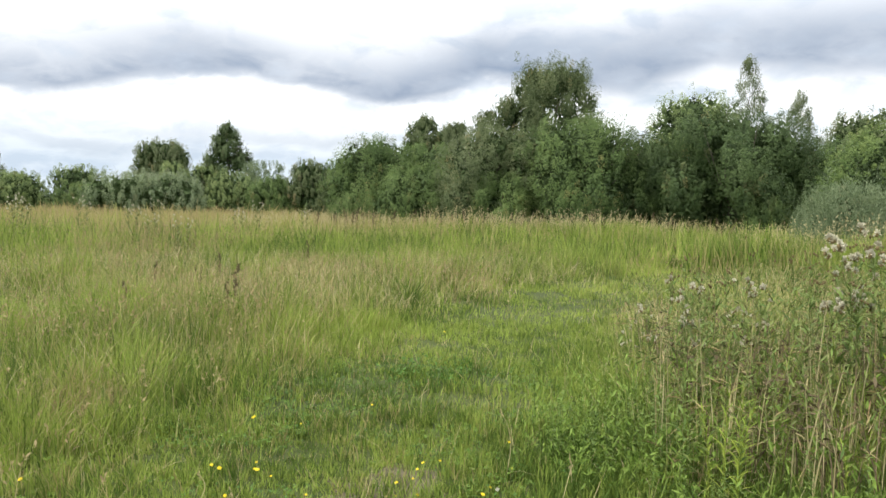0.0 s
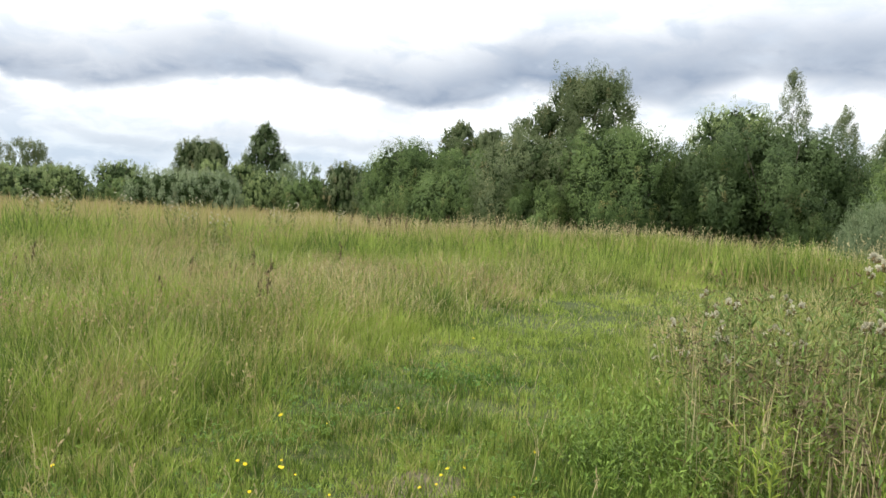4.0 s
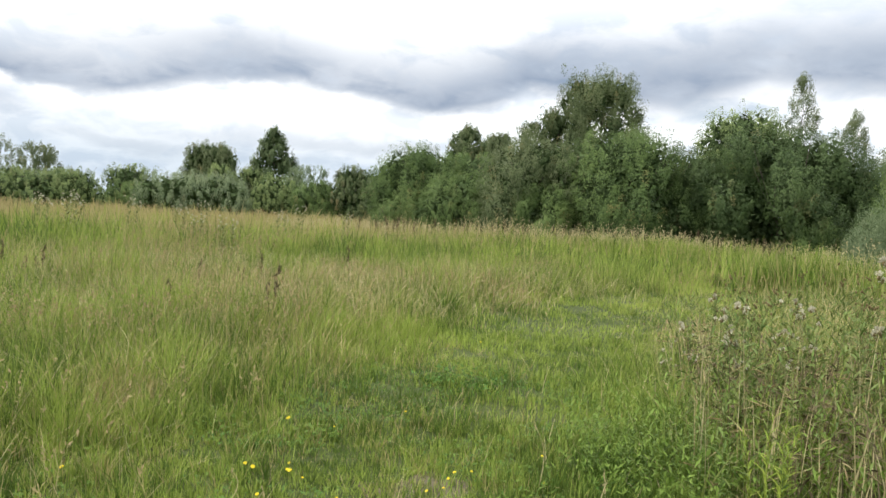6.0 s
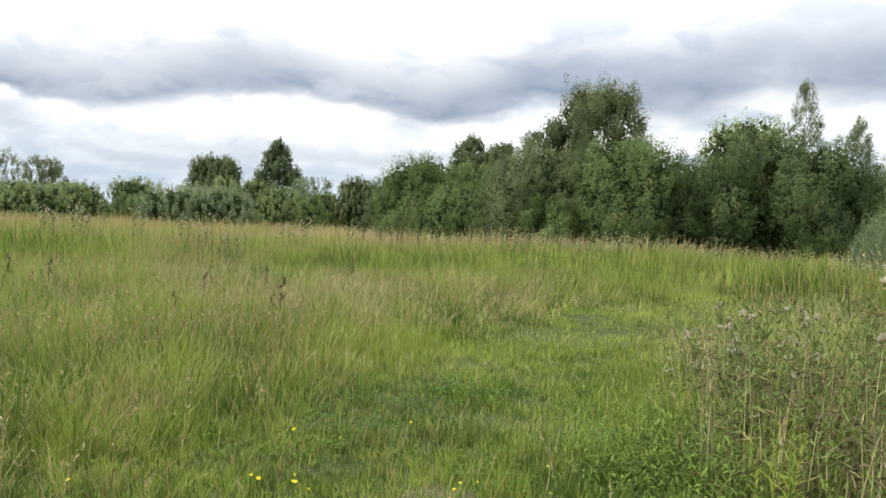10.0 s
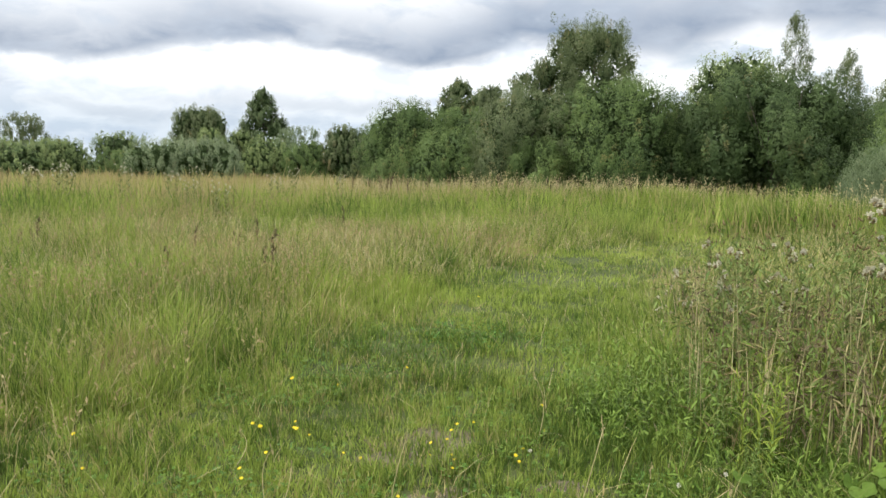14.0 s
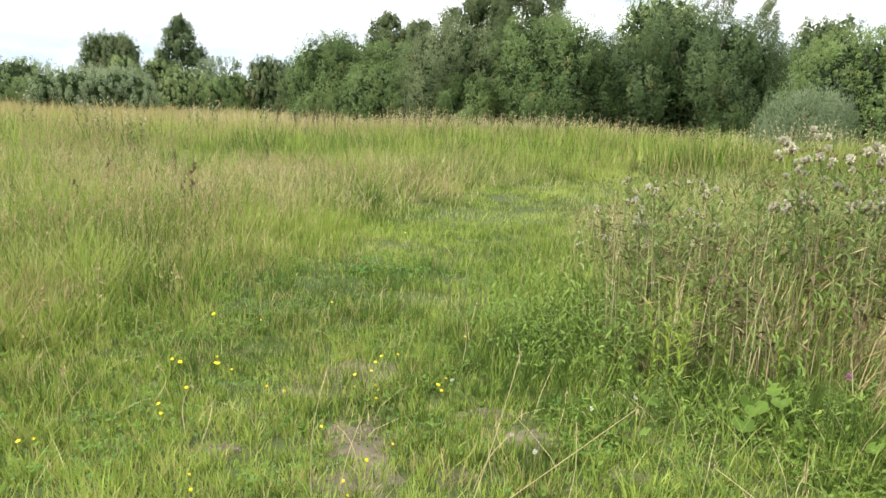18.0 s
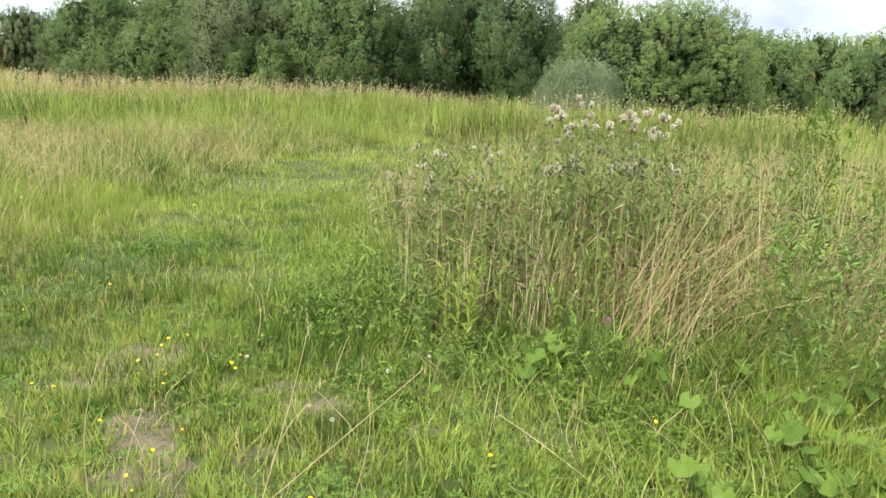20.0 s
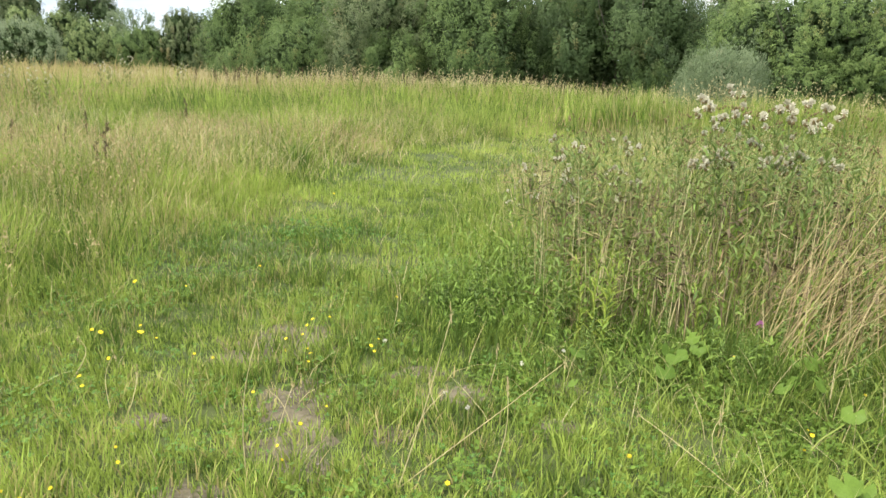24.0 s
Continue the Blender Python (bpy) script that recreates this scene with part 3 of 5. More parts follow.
def leaves(rng, at, along, length, width, face):
    """Pointed leaves that turn their upper side towards face, more or less."""
    n = len(at)
    across = np.cross(along, face + rng.normal(0, 0.1, (n, 3)))
    across /= np.linalg.norm(across, axis=1, keepdims=True) + 1e-9
    root = at - along * (length * 0.3)[:, None]
    co = np.stack([root + across * (width / 2)[:, None], at + along * (length * 0.7)[:, None], root - across * (width / 2)[:, None]], 1)
    return co.reshape(-1, 3), np.arange(3 * n).reshape(-1, 3)


def lancets(rng, at, along, length, width, face):
    """Leaves of four corners, broadest before the middle, with a bend along the midrib."""
    n = len(at)
    across = np.cross(along, face + rng.normal(0, 0.5, (n, 3)))
    across /= np.linalg.norm(across, axis=1, keepdims=True) + 1e-9
    sag = np.stack([np.zeros(n), np.zeros(n), -0.22 * length * rng.random(n)], -1)
    mid = at + along * (length * 0.42)[:, None]
    half = across * (width / 2)[:, None]
    co = np.stack([at, mid + half, at + along * length[:, None] + sag, mid - half], 1).reshape(-1, 3)
    q = np.arange(n)[:, None] * 4
    return co, np.concatenate([q + (0, 1, 2), q + (0, 2, 3)])


def woody(name, x, y, w, h, shape, mat, label, seed, n_leaf=12000, leaf=0.17, slim=0.45, skirt=0.0, shoot=0.85, rise=1.6, open_=0.0, stiff=0.2, ragged=0.05, category="bush", deep=None, group="", bough=0.44):
    """A tree or bush: boughs that swell out of an uneven body, each clad in leafy upright shoots, on a few tapered stems. skirt: share of the height below the crown."""
    rng = np.random.default_rng(seed)
    ob = thing(name, pose(x, y, float(ground_z(x, y))), label, category, group)
    z0, tall, half = h * skirt, h * (1 - skirt), w / 2 * (1.24 if shape == "mound" else 1.1)
    thick = half * (deep or 1.0)
    leaf = leaf * 0.42
    # boughs
    m = int(np.clip(w * tall * 1.0 + 9, 14, 40))
    bu = np.clip(((np.arange(m) + rng.uniform(0, 1, m)) / m) ** 0.85, 0, 1)
    bt = np.arange(m) * 2.4 + rng.normal(0, 0.35, m)
    wide = envelope(shape, bu)
    br = np.clip(bough * half * rng.uniform(0.7, 1.25, m) * (0.5 + 0.5 * wide), 0.18, 1.25)
    bz = br * 1.18
    out = np.maximum(wide * half - 0.9 * br, 0) * rng.uniform(0.75, 1.04, m)
    bc = np.stack([out * np.cos(bt), out * np.sin(bt) * (deep or 1.0), np.clip(z0 + tall * bu, z0 + 0.45 * bz, np.maximum(z0 + tall * (0.985 - 0.05 * rng.random(m)) - bz, z0 + 0.45 * bz))], -1)
    bc[-1, :2] *= 0.3
    # shoots over the boughs, none of them inside another bough
    per = 56
    count = max(int(n_leaf * 4.8) // per, 60)
    own = rng.choice(m, count, p=br**2 / np.sum(br**2))
    d = rng.normal(0, 1, (count, 3)) + np.stack([np.cos(bt), np.sin(bt), 0.5 + 0 * bt], -1)[own] * 0.7 + np.array((-x, -y, 0)) / math.hypot(x, y) * 0.7
    d /= np.linalg.norm(d, axis=1, keepdims=True)
    size = np.stack([br, br * (deep or 1.0), bz], -1)
    end = bc[own] + d * size[own] * rng.uniform(0.86, 1.05, (count, 1))
    nearest = np.full(count, 9.0)
    for j in range(m):
        r = np.linalg.norm((end - bc[j]) / size[j], axis=1)
        nearest = np.minimum(nearest, np.where(own == j, 9.0, r))
    ok = (nearest > 0.8) & (end[:, 2] > 0.05)
    own, d, end = own[ok], d[ok], end[ok]
    count = len(own)
    end[:, 2] += ragged * rng.exponential(1.0, count)
    go = d * 0.6 + (0, 0, rise) + rng.normal(0, 0.2, (count, 3))
    go /= np.linalg.norm(go, axis=1, keepdims=True)
    run = shoot * rng.uniform(0.45, 1.1, count)
    e1 = np.cross(go, (0.31, 0.95, 0.05))
    e1 /= np.linalg.norm(e1, axis=1, keepdims=True)
    e2 = np.cross(go, e1)
    tone = np.clip(0.45 + 0.16 * rng.normal(0, 1, m)[own] + 0.14 * rng.normal(0, 1, count), 0, 1)
    old = (rng.random(count) < 0.05) * rng.uniform(0.3, 0.8, count)
    k = np.repeat(np.arange(count), per)
    k = k[rng.random(len(k)) > open_]
    n = len(k)
    s, a = rng.beta(1.15, 1.0, n), rng.uniform(0, 2 * np.pi, n)
    side = e1[k] * np.cos(a)[:, None] + e2[k] * np.sin(a)[:, None]
    swell = (0.21 * run[k] + 0.02) * np.sqrt(np.clip(s * 0.9 + 0.1, 0, 1) * (1.04 - s)) * 2 * rng.uniform(0.4, 1.1, n)
    place = end[k] - go[k] * (run[k] * (0.7 - s))[:, None] + side * swell[:, None]
    face = side * 0.35 + d[k] * 0.9 + (0, 0, 0.25)
    face /= np.linalg.norm(face, axis=1, keepdims=True)
    point = go[k] * 0.7 + side * 0.35 + rng.normal(0, stiff + 0.1, (n, 3))
    point -= face * ((0.2 if rise > 2 else 0.75) * np.sum(point * face, axis=1))[:, None]
    point /= np.linalg.norm(point, axis=1, keepdims=True)
    long = leaf * rng.uniform(0.6, 1.4, n)
    co, tri = leaves(rng, place, point, long, long * slim * 1.25, face)
    tint = np.clip(tone[k] + 0.4 * (s - 0.55) + rng.normal(0, 0.06, n), 0, 1)
    pieces = [(co, tri, np.repeat(tint, 3))]
    dry = [np.repeat(old[k], 3)]
    co, tri, tint = joined(pieces)
    co[:, 2] = np.maximum(co[:, 2], 0.01)
    part("crown", raw_mesh("crown", co, tri, mat, tint, np.concatenate(dry)), ob)
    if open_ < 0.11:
        # dark-coloured leaves added inside the boughs, so gaps read as deep shade
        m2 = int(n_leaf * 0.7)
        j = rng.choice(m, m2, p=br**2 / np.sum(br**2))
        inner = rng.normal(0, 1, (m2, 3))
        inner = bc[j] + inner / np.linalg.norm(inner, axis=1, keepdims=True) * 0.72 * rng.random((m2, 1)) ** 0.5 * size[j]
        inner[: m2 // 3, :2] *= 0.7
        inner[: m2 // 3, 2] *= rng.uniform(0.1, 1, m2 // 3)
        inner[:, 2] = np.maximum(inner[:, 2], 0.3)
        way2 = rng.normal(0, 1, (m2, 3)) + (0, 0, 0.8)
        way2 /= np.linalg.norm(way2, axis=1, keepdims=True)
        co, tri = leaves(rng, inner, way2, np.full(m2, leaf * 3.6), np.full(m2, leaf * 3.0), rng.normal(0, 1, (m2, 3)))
        tagged(part("inner_shade_foliage", raw_mesh("inner_shade_foliage", co, tri, INNER_SHADE, rng.random(len(co)), 0.0), ob, "inner foliage, coloured dark to stand for shade within the crown"), kind="stuff")
    stems = []
    single = shape in ("peak", "round", "oval", "spire")
    for i in range(1 if single else 4):
        stems = []
        a, lean = rng.uniform(0, 2 * np.pi), 0.04 if single else rng.uniform(0.25, 0.8)
        reach = 0.93 if single else rng.uniform(0.6, 0.85)
        t = np.linspace(0, 1, 7)
        line = np.stack([half * lean * t**1.3 * np.cos(a), half * lean * t**1.3 * np.sin(a), h * reach * t], -1) + rng.normal(0, 0.03, (7, 3)) * t[:, None] * half
        line[0, 2] = -0.05
        r0 = (0.004 * h + 0.012 if shape == "spire" else 0.014 * h + 0.02) if single else 0.009 * h + 0.02
        stems.append(tube(line, r0 * (1 - 0.88 * t), 7))
        for j in range(14 if single else 4):
            t0 = rng.uniform(0.25, 0.92)
            root = np.array([np.interp(t0, t, line[:, c]) for c in range(3)])
            b = rng.uniform(0, 2 * np.pi)
            ln = (half * 0.75 * (1.1 - t0) + 0.12) * rng.uniform(0.7, 1.2)
            q = np.linspace(0, 1, 4)
            limb = root + np.stack([ln * q * np.cos(b), ln * q * np.sin(b), ln * (0.75 * q + 0.3 * q**2)], -1)
            stems.append(tube(limb, r0 * (1 - 0.88 * t0) * 0.55 * (1 - 0.8 * q), 5))
        co, tri, _ = joined(stems)
        part("trunk" if single else "stem", raw_mesh("trunk", co, tri, BARK, smooth=True), ob)
    return ob


ROW, MID, RIGHT = "far trees and bushes at the meadow's edge", "willow thicket behind the meadow", "bushes beside the thistles"
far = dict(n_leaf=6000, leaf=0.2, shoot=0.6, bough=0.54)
woody("willow_bush", -31.6, 51.0, 4.2, 3.4, "mound", HAZE_LEAF, "dark green rounded bush at the meadow's edge", 101, **far, group=ROW)
woody("willow_bush", -35.1, 66.3, 5.4, 4.8, "mound", HAZE_LEAF, "light green round bush behind lower scrub", 102, **far, group=ROW)
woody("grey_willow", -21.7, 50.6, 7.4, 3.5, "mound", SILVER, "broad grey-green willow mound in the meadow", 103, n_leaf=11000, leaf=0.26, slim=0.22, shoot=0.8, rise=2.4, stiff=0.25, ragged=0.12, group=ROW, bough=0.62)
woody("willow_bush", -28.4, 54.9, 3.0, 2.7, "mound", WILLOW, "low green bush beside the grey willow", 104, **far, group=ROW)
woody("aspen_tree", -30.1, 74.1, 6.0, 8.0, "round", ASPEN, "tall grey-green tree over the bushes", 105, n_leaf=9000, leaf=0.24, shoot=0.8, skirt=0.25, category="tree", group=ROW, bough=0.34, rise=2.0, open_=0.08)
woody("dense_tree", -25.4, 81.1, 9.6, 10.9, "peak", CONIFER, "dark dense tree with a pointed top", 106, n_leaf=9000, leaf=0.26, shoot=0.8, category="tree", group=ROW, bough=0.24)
woody("willow_bush", -23.6, 60.6, 2.9, 5.0, "mound", HAZE_LEAF, "upright light green bush between the trees", 107, **far, group=ROW)
woody("willow_bush", -21.6, 62.2, 3.2, 4.8, "mound", HAZE_LEAF, "green bush before the dark pointed tree", 108, **far, group=ROW)
woody("willow_bush", -17.6, 57.4, 4.2, 4.0, "mound", HAZE_LEAF, "green rounded bush at the meadow's edge", 109, **far, group=ROW)
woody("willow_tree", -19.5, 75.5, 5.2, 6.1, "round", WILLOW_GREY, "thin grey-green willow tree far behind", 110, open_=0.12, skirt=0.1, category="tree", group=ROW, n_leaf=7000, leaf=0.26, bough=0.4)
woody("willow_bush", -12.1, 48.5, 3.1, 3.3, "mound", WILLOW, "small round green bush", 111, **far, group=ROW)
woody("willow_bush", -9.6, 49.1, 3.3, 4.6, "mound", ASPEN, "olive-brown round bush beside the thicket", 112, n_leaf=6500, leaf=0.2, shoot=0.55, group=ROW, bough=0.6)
woody("willow_bush", -9.0, 55.2, 3.8, 4.8, "mound", WILLOW_DARK_SHADED, "dark bush behind the olive one", 113, **far, group=ROW)
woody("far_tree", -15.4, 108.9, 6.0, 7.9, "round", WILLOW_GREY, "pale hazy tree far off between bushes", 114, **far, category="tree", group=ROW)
woody("willow_bush", -14.6, 62.0, 5.0, 3.6, "mound", HAZE_LEAF, "low scrub filling the far edge", 115, **far, group=ROW)
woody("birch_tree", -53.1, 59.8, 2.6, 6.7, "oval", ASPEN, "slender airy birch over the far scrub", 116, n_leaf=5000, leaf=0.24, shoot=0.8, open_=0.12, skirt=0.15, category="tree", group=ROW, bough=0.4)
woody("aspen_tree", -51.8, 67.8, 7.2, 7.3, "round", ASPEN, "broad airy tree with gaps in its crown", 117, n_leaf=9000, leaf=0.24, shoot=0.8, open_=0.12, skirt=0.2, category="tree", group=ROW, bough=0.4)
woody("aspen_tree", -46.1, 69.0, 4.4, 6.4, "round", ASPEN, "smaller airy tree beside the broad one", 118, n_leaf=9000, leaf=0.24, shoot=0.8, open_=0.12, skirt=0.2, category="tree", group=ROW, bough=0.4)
woody("willow_bush", -40.9, 43.9, 6.0, 3.5, "mound", HAZE_LEAF, "dark green thick bush", 119, **far, group=ROW)
woody("willow_bush", -40.0, 48.6, 4.6, 3.2, "mound", HAZE_LEAF, "green bush in the far scrub", 120, **far, group=ROW)
woody("willow_bush", -35.6, 47.4, 4.6, 2.8, "mound", HAZE_LEAF, "light green low bush in the far scrub", 121, **far, group=ROW)
woody("willow_bush", -33.1, 50.0, 5.6, 3.2, "mound", HAZE_LEAF, "dark rounded bush in the far scrub", 122, **far, group=ROW)
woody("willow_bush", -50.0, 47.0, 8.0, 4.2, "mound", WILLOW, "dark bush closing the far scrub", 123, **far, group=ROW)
woody("willow_bush", -46.0, 62.0, 9.0, 4.0, "mound", HAZE_LEAF, "low scrub under the airy trees", 124, **far, group=ROW)

rng = np.random.default_rng(170)
for i, x in enumerate((-52, -44, -38, -30, -25, -19, -14, -10, -6)):
    woody("scrub", x, 64 + rng.uniform(-5, 4), 6.5, 3.0 + rng.uniform(-0.4, 0.7), "mound", (WILLOW, HAZE_LEAF, WILLOW_GREY)[i % 3], "low green scrub closing the far meadow edge", 171 + i, n_leaf=5000, leaf=0.22, shoot=0.6, bough=0.56, group=ROW)

near = dict(n_leaf=17000, leaf=0.155, shoot=0.9)
woody("willow_bush", -3.9, 38.0, 4.8, 5.2, "mound", WILLOW, "tall green willow bush at the thicket's end", 131, **near, group=MID)
woody("willow_bush", -1.3, 40.2, 5.6, 5.2, "mound", WILLOW, "mid-green willow inside the thicket", 132, n_leaf=9000, leaf=0.21, group=MID)
woody("willow_bush", -1.2, 34.4, 4.2, 3.5, "mound", WILLOW, "low bright green willow before the thicket", 133, n_leaf=9000, leaf=0.17, slim=0.32, group=MID)
woody("willow_bush", -4.6, 35.8, 2.4, 2.0, "mound", WILLOW, "low light green willow shoots at the thicket's foot", 134, n_leaf=4000, leaf=0.16, slim=0.32, group=MID)
woody("birch_tree", -1.8, 60.0, 4.2, 9.3, "oval", ASPEN, "slender airy birch behind the willows", 135, n_leaf=6000, leaf=0.22, shoot=0.7, open_=0.1, skirt=0.3, category="tree", group=MID, bough=0.4)
woody("birch_tree", 0.8, 58, 4.2, 8.6, "oval", ASPEN, "second slender tree behind the willows", 136, n_leaf=6000, leaf=0.22, shoot=0.7, open_=0.1, skirt=0.3, category="tree", group=MID, bough=0.4)
woody("aspen_tree", 5.8, 36.9, 5.8, 9.4, "oval", ASPEN, "tallest grey-green tree of the thicket", 137, n_leaf=15000, leaf=0.16, shoot=1.1, rise=2.8, skirt=0.1, ragged=0.22, bough=0.28, category="tree", group=MID)
woody("aspen_tree", 3.4, 35.6, 4.6, 7.3, "oval", ASPEN, "olive tree leaning against the tallest one", 148, n_leaf=8000, leaf=0.16, shoot=0.8, rise=2.2, skirt=0.1, bough=0.3, category="tree", group=MID)
woody("willow_bush", 6.0, 31.0, 6.0, 5.6, "mound", WILLOW, "big bright green willow bush", 138, **near, group=MID)
woody("willow_bush", 2.2, 32.6, 5.0, 5.3, "mound", ASPEN, "olive-green willow with dry brownish leaves", 139, **near, group=MID)
woody("willow_bush", 2.6, 30.9, 2.6, 3.0, "mound", WILLOW, "low green willow at the thicket's foot", 140, n_leaf=7000, leaf=0.17, group=MID)
woody("willow_bush", 9.9, 32.3, 5.2, 5.2, "mound", WILLOW_DARK_SHADED, "green willow between two large ones", 141, **near, group=MID)
woody("willow_bush", 12.5, 29.9, 6.8, 6.0, "mound", WILLOW_DARK_SHADED, "large dark green willow, its own shade darkened into the leaf colour", 142, n_leaf=22000, leaf=0.155, group=MID)
woody("willow_bush", 15.4, 29.6, 5.0, 4.7, "mound", WILLOW_DARK_SHADED, "dark willow closing the thicket", 143, **near, group=MID)
woody("birch_tree", 14.1, 32.4, 3.6, 8.8, "spire", ASPEN, "spiky young birch over the dark willow", 144, n_leaf=6000, leaf=0.13, shoot=0.6, rise=2.0, open_=0.15, skirt=0.3, category="tree", group=MID, bough=0.22)
woody("birch_tree", 16.5, 32.4, 3.2, 7.2, "spire", ASPEN, "small spiky birch over the willows", 145, n_leaf=5000, leaf=0.13, shoot=0.6, rise=2.0, open_=0.15, skirt=0.3, category="tree", group=MID, bough=0.22)
woody("aspen_tree", 12.2, 34.2, 5.0, 7.4, "round", HAZE_LEAF, "airy yellowish tree behind the dark willow", 146, n_leaf=6000, leaf=0.19, shoot=0.8, open_=0.1, skirt=0.35, category="tree", group=MID, bough=0.4)
woody("willow_bush", 12.6, 26.6, 1.8, 1.9, "mound", WILLOW, "small green bush before the dark willow", 147, n_leaf=3000, leaf=0.15, group=MID)

woody("grey_willow", 10.3, 17.5, 2.25, 2.1, "mound", WILLOW_GREY, "grey-green low willow with upright shoots", 151, n_leaf=16000, leaf=0.16, slim=0.2, shoot=0.85, rise=3.2, stiff=0.08, ragged=0.12, group=RIGHT, bough=0.5)
woody("willow_bush", 15.3, 20.8, 6.4, 4.6, "mound", DOME_LEAF_SUNLIT, "big dome-shaped bright green willow bush, leaf colour lightened for sunlight", 152, n_leaf=42000, leaf=0.105, slim=0.55, shoot=0.45, rise=0.45, group=RIGHT, bough=0.5)
woody("willow_tree", 20.8, 34.6, 4.2, 6.8, "round", ASPEN, "tree rising behind the dome-shaped bush", 153, n_leaf=7000, leaf=0.2, category="tree", group=RIGHT)
woody("willow_bush", 19.0, 30.5, 4.8, 4.8, "mound", WILLOW, "green bush between thicket and dome", 154, n_leaf=9000, leaf=0.19, group=RIGHT)
woody("willow_bush", 23.4, 25.4, 4.8, 4.4, "mound", WILLOW, "green bush beyond the dome-shaped one", 155, n_leaf=9000, leaf=0.18, group=RIGHT)
woody("willow_bush", 30.0, 33.5, 7.0, 5.4, "mound", WILLOW, "far green hedge of bushes", 156, n_leaf=7000, leaf=0.26, group=RIGHT)
woody("willow_bush", 35.0, 29.0, 7.0, 5.3, "mound", HAZE_LEAF, "far light green hedge of bushes", 157, n_leaf=7000, leaf=0.26, group=RIGHT)
woody("willow_bush", 32.8, 31.0, 6.0, 5.3, "mound", WILLOW, "far green bush joining the hedge", 160, n_leaf=6000, leaf=0.26, group=RIGHT)
woody("willow_bush", 39.0, 25.0, 7.0, 5.0, "mound", WILLOW, "far green bush ending the hedge", 161, n_leaf=6000, leaf=0.26, group=RIGHT)
woody("willow_bush", 26.5, 29.5, 5.5, 4.6, "mound", WILLOW, "green bush before the far hedge", 162, n_leaf=7000, leaf=0.22, group=RIGHT)
woody("willow_tree", 23.6, 16.4, 3.8, 4.9, "mound", WILLOW_DARK_SHADED, "darker bushy tree at the meadow's side", 158, n_leaf=12000, leaf=0.16, category="tree", group=RIGHT)
woody("willow_bush", 26.0, 20.0, 5.5, 4.2, "mound", WILLOW, "green bush behind the bushy tree", 159, n_leaf=7000, leaf=0.2, group=RIGHT)


# ---- herbs near the track ----
def blade_leaf(name, mat, width, wavy=0.0, droop=0.25, steps=7, tint=0.5, dry=0.0):
    """A lance-shaped leaf one unit long along +x, folded at the midrib, its edge toothed where wavy."""
    t = np.linspace(0, 1, steps)
    half = width * np.sin(np.pi * np.clip(t * 0.93 + 0.07, 0, 1)) ** 0.8 * 0.5
    half[1:-1:2] *= 1 + wavy
    half[2:-1:2] *= 1 - wavy
    z = 0.12 * t - droop * t**2
    mid = np.stack([t, 0 * t, z], -1)
    a = np.stack([t, half, z + 0.3 * half], -1)
    b = np.stack([t, -half, z + 0.3 * half], -1)
    co = np.concatenate([mid, a, b])
    tri = []
    for i in range(steps - 1):
        m, l, r = i, steps + i, 2 * steps + i
        tri += [(m, m + 1, l + 1), (m, l + 1, l), (m, r + 1, m + 1), (m, r, r + 1)]
    return raw_mesh(name, co, tri, mat, tint, dry)


def spike_ball(name, rng, mat, n, radius, long, up, tint):
    """A tuft of fine hairs."""
    d = rng.normal(0, 1, (n, 3)) + (0, 0, up)
    d /= np.linalg.norm(d, axis=1, keepdims=True)
    side = np.cross(d, rng.normal(0, 1, (n, 3)))
    side /= np.linalg.norm(side, axis=1, keepdims=True)
    w = 0.16 * long
    tip = d * (radius + long * rng.uniform(0.4, 1, (n, 1)))
    co = np.concatenate([np.zeros((1, 3)), np.stack([tip - side * w, tip + side * w], 1).reshape(-1, 3)])
    i = np.arange(n)
    return raw_mesh(name, co, np.stack([0 * i, 2 * i + 1, 2 * i + 2], -1), mat, tint, 0.0)


def bud(name, mat, radius, long, tint):
    t = np.array([0, 0.3, 0.7, 1.0])
    return raw_mesh(name, *tube(np.stack([0 * t, 0 * t, long * t], -1), radius * np.array([0.4, 1.0, 0.8, 0.45]), 6), mat, tint, 0.0, True)


rng = np.random.default_rng(77)
THISTLE_LEAVES = [blade_leaf("leaf", THISTLE, w, 0.25, d, 7, t, dr) for w, d, t, dr in ((0.17, 0.25, 0.3, 0.0), (0.2, 0.5, 0.7, 0.05), (0.16, 0.8, 0.9, 0.2), (0.15, 1.0, 0.4, 0.85))]
HERB_LEAVES = [blade_leaf("leaf", THISTLE, w, 0.1, d, 7, t, 0.0) for w, d, t in ((0.26, 0.2, 0.1, ), (0.32, 0.45, 0.5), (0.28, 0.7, 0.9))]
LIME_LEAVES = [blade_leaf("leaf", LIME, w, 0.05, d, 7, t, 0.0) for w, d, t in ((0.12, 0.1, 0.2), (0.15, 0.3, 0.8))]
HEADS = [bud("seed_head", BRACT, 0.009, 0.02, t) for t in (0.2, 0.6, 0.9)]
FLUFFS = [spike_ball("thistledown", rng, FLUFF, 34, 0.001, 0.026, 1.5, t) for t in (0.1, 0.5, 0.9)]
SHUT = [bud("flower_bud", BRACT, 0.007, 0.017, t) for t in (0.0, 0.4)]


def aim(at, az, pitch, size):
    """A pose at a place, turned about z and tipped up by pitch, in degrees, of one size."""
    return Matrix.Translation(at) @ Euler((0, radians(-pitch), radians(az))).to_matrix().to_4x4() @ Matrix.Scale(size, 4)


